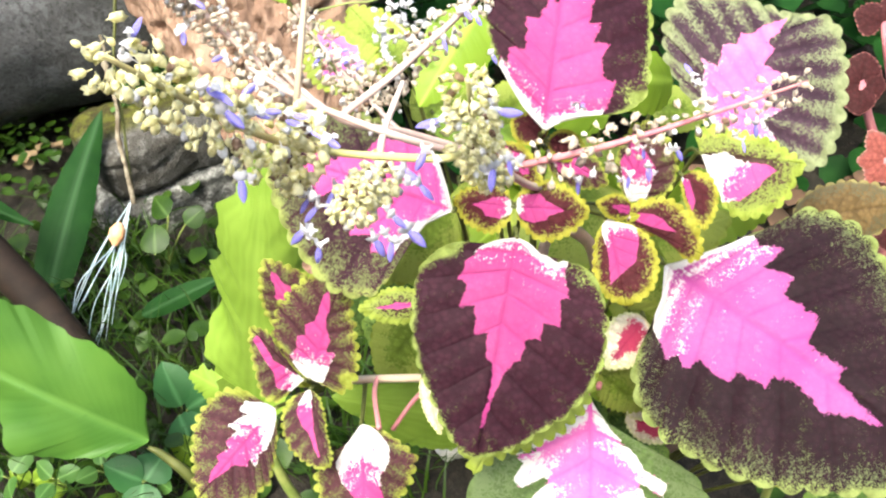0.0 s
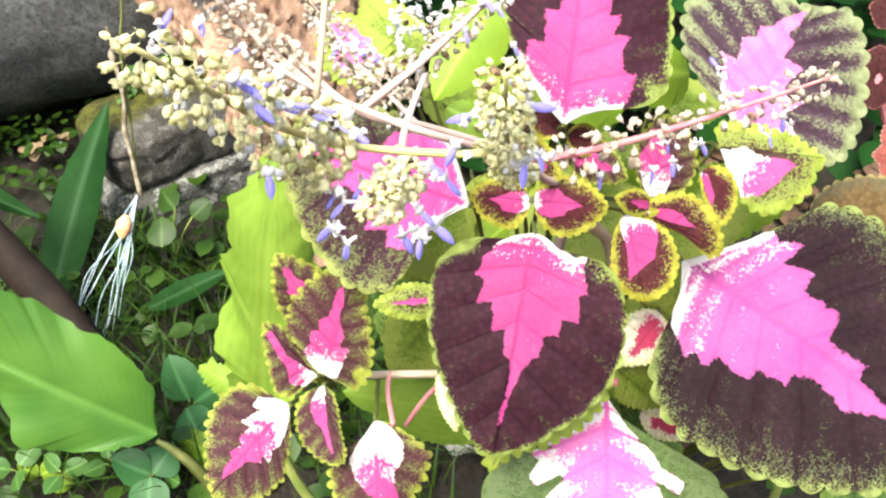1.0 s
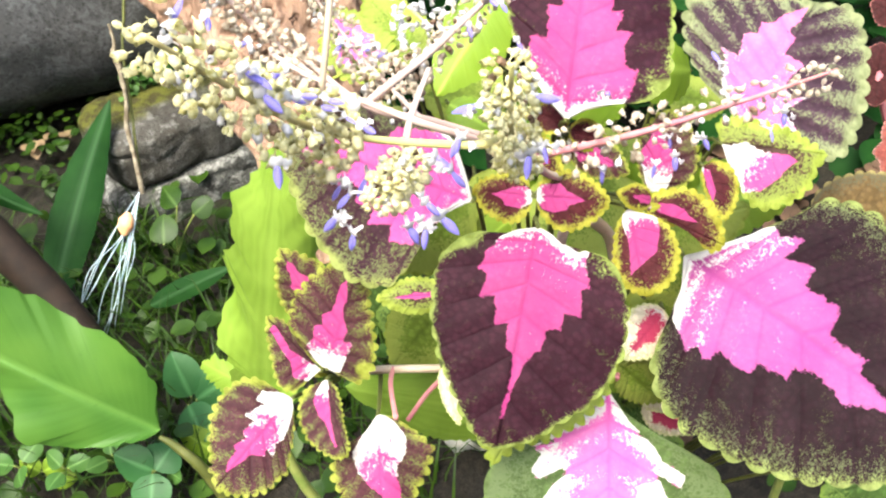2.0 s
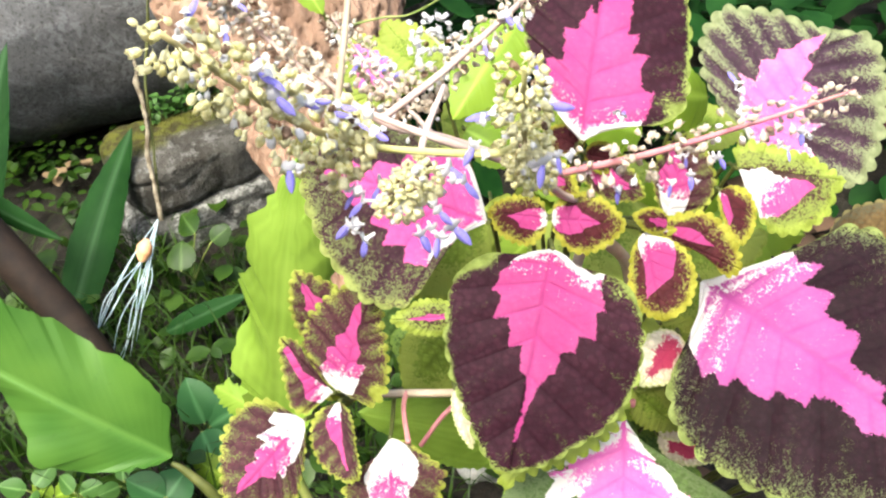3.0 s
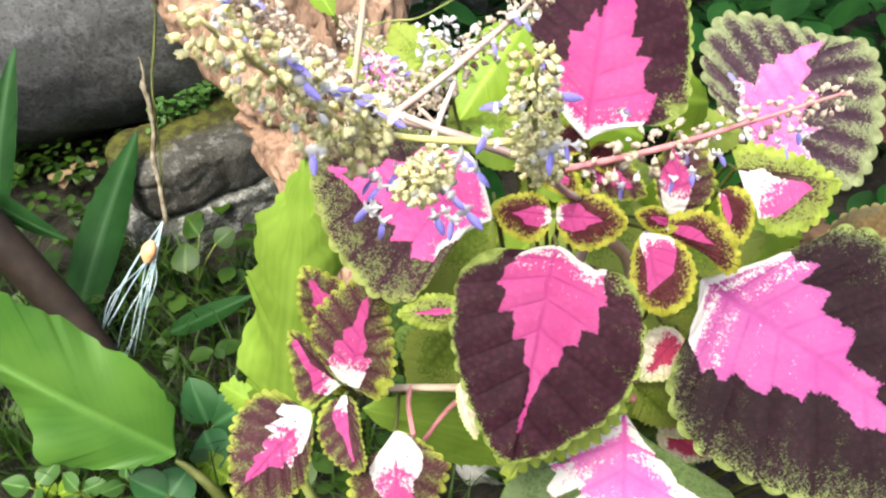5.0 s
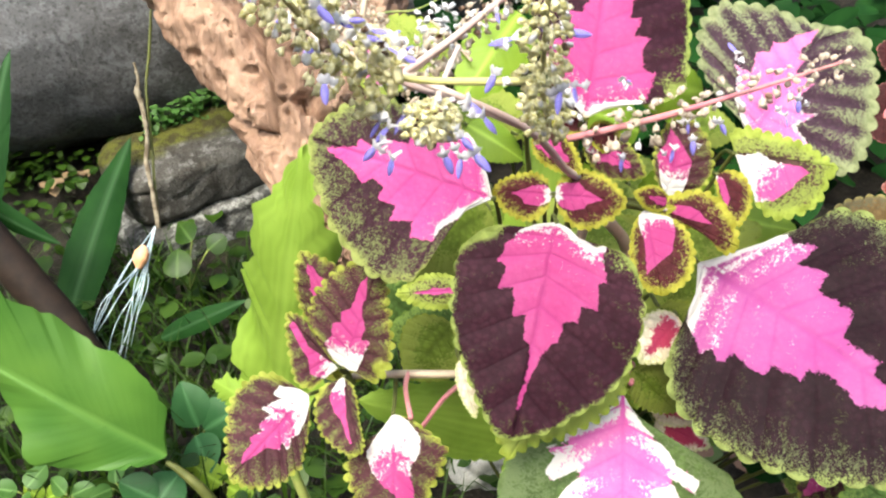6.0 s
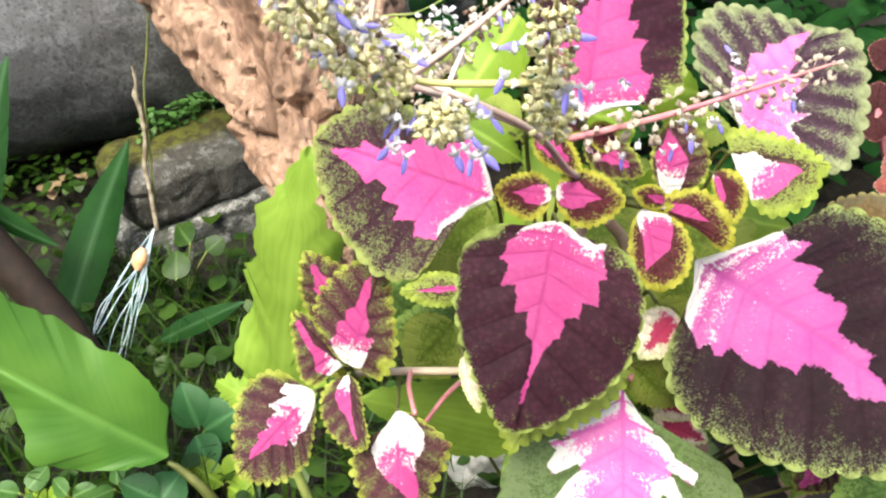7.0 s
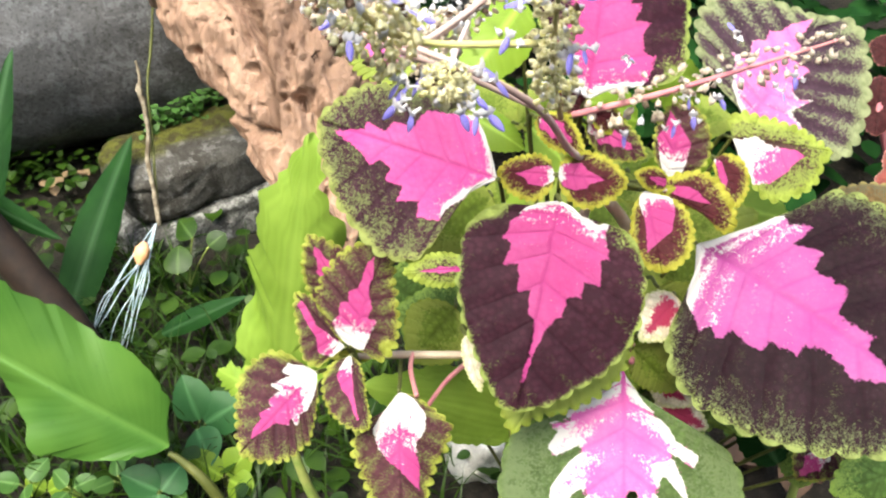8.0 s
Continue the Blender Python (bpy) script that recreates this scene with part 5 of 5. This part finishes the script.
# ---- broad-leaved plants ----
ginger = thing("broad_leaf_plant", (-0.1952, 0.4245, 0.0154), "broad green ginger-like leaf on a thick stalk", "plant")
leaf(ginger, (-0.2548, 0.4533, 0.1319), (-0.4279, 0.4760, 0.2600), 0.1, M_BROAD, teeth=9, bite=0.008, droop=0.03, arch=0.03, pucker=0.0004, veins=24, wave=0.022, fold=0.14, ribs=0.16, seed=11, rows=200, cols=18, smooth_edge=True,
     sides=([(0, 0), (0.064, 0.069), (0.199, 0.162), (0.306, 0.217), (0.431, 0.262), (0.514, 0.160), (0.654, 0.080), (0.797, 0.027), (1, 0)],
            [(0, 0), (0.066, 0.099), (0.114, 0.172), (0.258, 0.242), (0.368, 0.265), (0.437, 0.239), (0.474, 0.246), (0.517, 0.241), (0.661, 0.250), (0.770, 0.245), (0.860, 0.262), (0.988, 0.257), (1, 0)]))
tube("stalk", [(-0.1952, 0.4245, 0.0154), (-0.2193, 0.4349, 0.0949), (-0.2429, 0.4458, 0.1198), (-0.2552, 0.4490, 0.1282)], [0.006, 0.005, 0.0035, 0.002], M_OLIVESTEM, ginger)
canna = thing("tall_green_plant", (-0.0822, 0.3784, 0.0794), "plant with long fresh green blades behind the nettle", "plant")
leaf(canna, (-0.1345, 0.3940, 0.2545), (-0.0952, 0.4157, 0.4585), 0.064, M_CANNA, shape=BROAD, streaks=True, teeth=13, bite=0.020, droop=0.05, arch=0.03, pucker=0.001, veins=14, wave=0.03, seed=12, rows=110, cols=12, smooth_edge=True)
leaf(canna, (0.0370, 0.3596, 0.2774), (-0.0663, 0.3457, 0.3257), 0.0475, M_CANNA, streaks=True, teeth=7, bite=0.012, droop=0.05, arch=0.03, veins=12, seed=13, rows=100, cols=12, smooth_edge=True)
leaf(canna, (-0.1315, 0.3961, 0.2498), (-0.1860, 0.4256, 0.2547), 0.0339, M_CANNA, teeth=6, bite=0.05, seed=14, rows=70, cols=8, smooth_edge=True)
tube("stalk", [(-0.0822, 0.3784, 0.0794), (-0.1161, 0.3758, 0.1672), (-0.1331, 0.3859, 0.2535)], [0.005, 0.004, 0.003], M_GREENSTEM, canna)
tube("stalk", [(-0.0822, 0.3784, 0.0794), (0.0019, 0.3547, 0.1394), (0.0370, 0.3596, 0.2774)], [0.005, 0.004, 0.003], M_GREENSTEM, canna)

strap = thing("strap_leaf_plant", (-0.4861, 0.6747, -0.0250), "dark green strap-shaped blades by the log", "plant")
for b, t, w, roll, sd in (((-0.4643, 0.6963, 0.0278), (-0.4267, 0.9214, 0.1557), 0.0520, 10, 1), ((-0.5414, 0.7428, 0.2013), (-0.4336, 0.7056, 0.1561), 0.0271, 20, 2), ((-0.5396, 0.7405, 0.1238), (-0.5209, 0.8872, 0.2901), 0.0333, 0, 3),
                          ((-0.3469, 0.6841, 0.0396), (-0.2471, 0.7006, 0.0838), 0.0248, 0, 4)):
    leaf(strap, b, t, w, M_BLADE, roll, teeth=3, bite=0.003, droop=0.02, arch=0.06, pucker=0.0, veins=3, seed=sd, streaks=True, rows=60, cols=10, smooth_edge=True)
brown = thing("brown_stalk", (-0.3766, 0.6092, 0.0326), "thick dark brown leaning stalk", "stalk")
tube("stalk", [(-0.3766, 0.6092, 0.0326), (-0.4258, 0.6445, 0.1033), (-0.4839, 0.6737, 0.1825), (-0.5425, 0.7013, 0.2598)], [0.018, 0.019, 0.02, 0.02], M_BROWNSTEM, brown, sides=14, rough=0.02)

# ---- dry twig with thread tassel ----
twig = thing("dry_twig", (-0.3600, 0.7579, 0.0918), "thin knotted dry twig standing by the stones", "twig")
tube("shoot", [(-0.3630, 0.7924, 0.1177), (-0.3680, 0.8216, 0.1531), (-0.3720, 0.8532, 0.1950), (-0.3750, 0.8712, 0.2222), (-0.3763, 0.8910, 0.2483), (-0.3721, 0.9091, 0.2754), (-0.3675, 0.9461, 0.3288), (-0.3604, 0.9898, 0.3861)], [0.0017, 0.0016, 0.0016, 0.0018, 0.0015, 0.0016, 0.0014, 0.0013], M_OLIVESTEM, twig, "thin olive shoot", rough=0.18, seed=4)
tube("stub", [(-0.3610, 0.7853, 0.1164), (-0.3685, 0.8118, 0.1518), (-0.3748, 0.8304, 0.1767), (-0.3739, 0.8470, 0.1986), (-0.3784, 0.8666, 0.2246), (-0.3836, 0.8771, 0.2421), (-0.3827, 0.8843, 0.2515), (-0.3874, 0.8966, 0.2681)], [0.0028, 0.0024, 0.0030, 0.0022, 0.0027, 0.0034, 0.0020, 0.0016], M_TWIG, twig, rough=0.2, seed=6)
tassel = thing("thread_tassel", (-0.3591, 0.7712, 0.1288), "tassel of bluish-white threads tied to a twig", "tassel")
rng = random.Random(3)
TASSEL = [(-0.4228, 0.6678, 0.0395), (-0.4152, 0.6779, 0.0504), (-0.3968, 0.6573, 0.0269), (-0.3927, 0.6633, 0.0259), (-0.3847, 0.6731, 0.0289), (-0.4020, 0.6931, 0.0666), (-0.3717, 0.7069, 0.0658), (-0.3803, 0.6871, 0.0368), (-0.4193, 0.6723, 0.0473), (-0.4001, 0.6653, 0.0329), (-0.4092, 0.6882, 0.0584), (-0.3896, 0.6772, 0.0337)]
top = Vector((-0.3579, 0.7721, 0.1297))
for e in TASSEL:
    e = Vector(e)
    e = top.lerp(e, 1.08)
    m, m2 = (top.lerp(e, f) + Vector((rng.uniform(-0.008, 0.008), 0, rng.uniform(-0.004, 0.010))) for f in (0.35, 0.7))
    tube("thread", [top, m, m2, e], [0.0006, 0.0006, 0.0004], M_THREAD, tassel, sides=5)
tube("bead", [(-0.3687, 0.7529, 0.1164), (-0.3698, 0.7463, 0.1121), (-0.3710, 0.7389, 0.1070), (-0.3719, 0.7323, 0.1012)], [0.003, 0.0085, 0.0085, 0.003], M_BEAD, tassel, "dull orange bead", sides=10)

# ---- reddish plants beyond the nettle ----
red = thing("red_leaf_plant", (0.40, 0.60, 0.0), "small plant with dark red pink-edged leaves", "plant")
for i, (b, t, w, mat) in enumerate((((0.2907, 0.5499, 0.4032), (0.2717, 0.5510, 0.4051), 0.0246, M_RED), ((0.2915, 0.5513, 0.4046), (0.2949, 0.5652, 0.4198), 0.0238, M_RED), ((0.2927, 0.5499, 0.4031), (0.3086, 0.5488, 0.4013), 0.0238, M_RED),
                                    ((0.2907, 0.5486, 0.4017), (0.2886, 0.5352, 0.3870), 0.0238, M_RED), ((0.3062, 0.5142, 0.3631), (0.2872, 0.5144, 0.3641), 0.0167, M_SALMON), ((0.3070, 0.5155, 0.3645), (0.2964, 0.5287, 0.3795), 0.0175, M_SALMON),
                                    ((0.3078, 0.5142, 0.3631), (0.2934, 0.5038, 0.3522), 0.0175, M_SALMON), ((0.3086, 0.5153, 0.3642), (0.3182, 0.5276, 0.3775), 0.0175, M_SALMON), ((0.3086, 0.5137, 0.3625), (0.3160, 0.5023, 0.3496), 0.0175, M_SALMON),
                                    ((0.3353, 0.6328, 0.4035), (0.3136, 0.6384, 0.4105), 0.0261, M_RED), ((0.3362, 0.6334, 0.4042), (0.3528, 0.6448, 0.4160), 0.0261, M_RED), ((0.3217, 0.4824, 0.3274), (0.2978, 0.4767, 0.3221), 0.0278, M_RED))):
    leaf(red, b, t, w, mat, teeth=9, bite=0.05, seed=80 + i, rows=70, cols=8, veins=5)
    tube("stalk", [(0.40, 0.60, 0.0), ((0.40 + b[0]) / 2 + 0.02, (0.60 + b[1]) / 2, b[2] * 0.6), b], [0.004, 0.003, 0.002], M_REDSTEM, red)
olive = thing("olive_leaf_plant", (0.26, 0.42, 0.0), "plant with bronze-olive scalloped leaves", "plant")
leaf(olive, (0.1945, 0.3884, 0.4223), (0.2655, 0.4023, 0.4200), 0.0349, M_OLIVE, teeth=12, bite=0.03, seed=90, rows=80, cols=9)
tube("stalk", [(0.26, 0.42, 0.0), (0.24, 0.40, 0.25), (0.1945, 0.3884, 0.4223)], [0.004, 0.003, 0.002], M_GREENSTEM, olive)


# ---- grass and weeds ----
def scatter(rng, xr, yr):
    """A place in a patch with a ragged outline."""
    while True:
        u, v = rng.uniform(-1.12, 1.12, 2)
        x, y = (xr[0] + xr[1] + u * (xr[1] - xr[0])) / 2, (yr[0] + yr[1] + v * (yr[1] - yr[0])) / 2
        if (u ** 4 + v ** 4) ** 0.25 < 1.0 + 0.35 * noise.noise(Vector((x * 9, y * 9, 2))) + 0.08 * rng.normal():
            return x, y


def blades(name, count, xr, yr, height, material, label, seed, half=0.0015):
    rng = np.random.default_rng(seed)
    verts, faces = [], []
    for _ in range(count):
        x, y = scatter(rng, xr, yr)
        h, a, bend = rng.uniform(0.4, 1.0) * height, rng.uniform(0, 6.28), rng.uniform(0.2, 1.1)
        d = np.array((math.cos(a), math.sin(a), 0))
        s = np.array((-d[1], d[0], 0)) * half * rng.uniform(0.6, 1.5)
        k = len(verts)
        for i in range(5):
            t = i / 4
            c = np.array((x, y, 0.0)) + d * bend * h * t * t + np.array((0, 0, h * (t - 0.35 * bend * t * t)))
            f = 1 - t ** 2 * 0.97
            verts += [c - s * f, c + s * f]
        faces += [(k + 2 * i, k + 2 * i + 1, k + 2 * i + 3, k + 2 * i + 2) for i in range(4)]
    ob = link_mesh(name, verts, faces, material, attrs={"vn": np.zeros(len(verts))})
    return tagged(ob, label, "grass", kind="stuff")


def leaflets(name, count, xr, yr, zr, size, material, label, seed, category="weeds", slope=0.0):
    rng = np.random.default_rng(seed)
    verts, faces = [], []
    for _ in range(count):
        x, y = scatter(rng, xr, yr)
        c = np.array((x, y + slope * (x - xr[0]), rng.uniform(*zr)))
        a, tilt, s = rng.uniform(0, 6.28), rng.uniform(-0.5, 0.9), size * rng.uniform(0.5, 1.2)
        d = np.array((math.cos(a), math.sin(a), 0))
        e = np.array((-d[1], d[0], 0))
        up = np.array((0, 0, 1.0))
        k = len(verts)
        for i in range(6):
            t = i / 5
            w = math.sin(math.pi * (0.04 + 0.94 * t)) ** 0.8 * 0.42
            m = c + d * s * t * math.cos(tilt) + up * s * (t * math.sin(tilt) * -0.6 - 0.25 * t * t)
            verts += [m - e * s * w + up * s * 0.08, m, m + e * s * w + up * s * 0.08]
        for i in range(5):
            r = k + 3 * i
            faces += [(r, r + 1, r + 4, r + 3), (r + 1, r + 2, r + 5, r + 4)]
    ob = link_mesh(name, verts, faces, material, attrs={"vn": np.zeros(len(verts))})
    return tagged(ob, label, category, kind="stuff")


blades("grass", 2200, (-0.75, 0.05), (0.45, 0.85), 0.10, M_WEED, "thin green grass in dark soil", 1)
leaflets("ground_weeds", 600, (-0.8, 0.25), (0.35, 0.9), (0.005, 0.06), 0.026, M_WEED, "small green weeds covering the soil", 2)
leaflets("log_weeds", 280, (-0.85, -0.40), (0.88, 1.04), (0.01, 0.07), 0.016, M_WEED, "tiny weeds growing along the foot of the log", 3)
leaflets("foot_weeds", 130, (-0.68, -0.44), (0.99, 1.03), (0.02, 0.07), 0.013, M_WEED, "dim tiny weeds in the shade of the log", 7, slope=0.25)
leaflets("slab_weeds", 260, (-0.435, -0.355), (0.955, 1.0), (0.12, 0.15), 0.011, M_TINY, "bright tiny weeds growing on the mossy slab", 4, slope=1.1)
leaflets("dry_leaf_bits", 6, (-0.60, -0.53), (0.98, 1.01), (0.03, 0.045), 0.026, M_DRYLEAF, "pale dry leaf scraps on dark soil", 8, "litter")


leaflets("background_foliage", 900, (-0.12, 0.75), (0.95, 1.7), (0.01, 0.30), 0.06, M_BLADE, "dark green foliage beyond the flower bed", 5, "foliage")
leaflets("background_litter", 300, (0.15, 0.75), (0.45, 0.95), (0.005, 0.05), 0.04, M_OLIVE_LITTER, "dry brown leaf litter on the soil", 6, "litter")


def weed(place, leaves, label, material):
    """A low weed: leaves on thin stalks from one root. leaves: base, tip, breadth."""
    ob = thing("weed", place, label, "plant", "weeds on the soil")
    for i, (b, t, w) in enumerate(leaves):
        leaf(ob, b, t, w, material, teeth=6, bite=0.012, shape=OVAL, rows=50, cols=7, veins=6, seed=300 + i, smooth_edge=True)
        tube("stalk", [place, (Vector(place) + Vector(b)) / 2 + Vector((0, 0, 0.004)), b], [0.0012, 0.001, 0.001], M_GREENSTEM, ob, sides=5)


weed((-0.3386, 0.7732, 0.0333), [((-0.3336, 0.7372, 0.0828), (-0.3368, 0.7677, 0.1017), 0.0346), ((-0.3214, 0.7735, 0.1075), (-0.3443, 0.8038, 0.1121), 0.0294), ((-0.3023, 0.7673, 0.0999), (-0.2830, 0.7783, 0.1113), 0.0256)], "low weed with small round grey-green leaves", M_WEED)
weed((-0.2878, 0.5705, -0.0135), [((-0.2649, 0.5433, 0.0599), (-0.2838, 0.5726, 0.0929), 0.0413), ((-0.2594, 0.5415, 0.0577), (-0.2207, 0.5587, 0.0752), 0.0440), ((-0.2677, 0.5377, 0.0538), (-0.2453, 0.5023, 0.0436), 0.0408)], "trifoliate weed with smooth bluish-green leaves", M_TEAL)
weed((-0.3041, 0.4873, -0.0004), [((-0.2818, 0.4611, 0.0592), (-0.3175, 0.4709, 0.0714), 0.0358), ((-0.2792, 0.4611, 0.0591), (-0.2646, 0.4844, 0.0693), 0.0358), ((-0.2818, 0.4594, 0.0573), (-0.2809, 0.4283, 0.0378), 0.0379)], "trifoliate weed with smooth bluish-green leaves", M_TEAL)
weed((-0.2469, 0.5197, -0.0218), [((-0.2362, 0.4977, 0.0322), (-0.2721, 0.5112, 0.0528), 0.0292), ((-0.2337, 0.4994, 0.0344), (-0.2085, 0.5151, 0.0543), 0.0319), ((-0.2307, 0.4965, 0.0302), (-0.2036, 0.4838, 0.0282), 0.0319)], "bright green lobed weed in the grass", M_FRESH)
weed((-0.4225, 0.4962, -0.0097), [((-0.4006, 0.4780, 0.0320), (-0.4197, 0.4846, 0.0421), 0.0210), ((-0.3980, 0.4782, 0.0321), (-0.3750, 0.4858, 0.0411), 0.0210), ((-0.3925, 0.4754, 0.0280), (-0.3660, 0.4739, 0.0244), 0.0210)], "bright green lobed weed in the grass", M_FRESH)
weed((-0.4098, 0.4880, 0.0000), [((-0.4135, 0.4799, 0.0461), (-0.4008, 0.5020, 0.0525), 0.0210), ((-0.4203, 0.4760, 0.0461), (-0.4458, 0.4760, 0.0525), 0.0210), ((-0.4135, 0.4721, 0.0461), (-0.4008, 0.4500, 0.0525), 0.0210)], "low green weed among the grass", M_TINY)
weed((-0.3657, 0.4839, 0.0000), [((-0.3746, 0.4744, 0.0460), (-0.3916, 0.4886, 0.0515), 0.0182), ((-0.3723, 0.4680, 0.0460), (-0.3762, 0.4463, 0.0515), 0.0182), ((-0.3680, 0.4732, 0.0460), (-0.3472, 0.4808, 0.0515), 0.0182)], "low green weed among the grass", M_TINY)
weed((-0.3247, 0.4958, 0.0000), [((-0.3332, 0.4813, 0.0459), (-0.3476, 0.4669, 0.0510), 0.0168), ((-0.3272, 0.4829, 0.0459), (-0.3075, 0.4776, 0.0510), 0.0168), ((-0.3316, 0.4873, 0.0459), (-0.3369, 0.5070, 0.0510), 0.0168)], "low green weed among the grass", M_TINY)
weed((-0.2713, 0.4857, 0.0000), [((-0.2741, 0.4710, 0.0461), (-0.2558, 0.4557, 0.0520), 0.0196), ((-0.2766, 0.4778, 0.0461), (-0.2724, 0.5012, 0.0520), 0.0196), ((-0.2812, 0.4722, 0.0461), (-0.3036, 0.4641, 0.0520), 0.0196)], "low green weed among the grass", M_TINY)
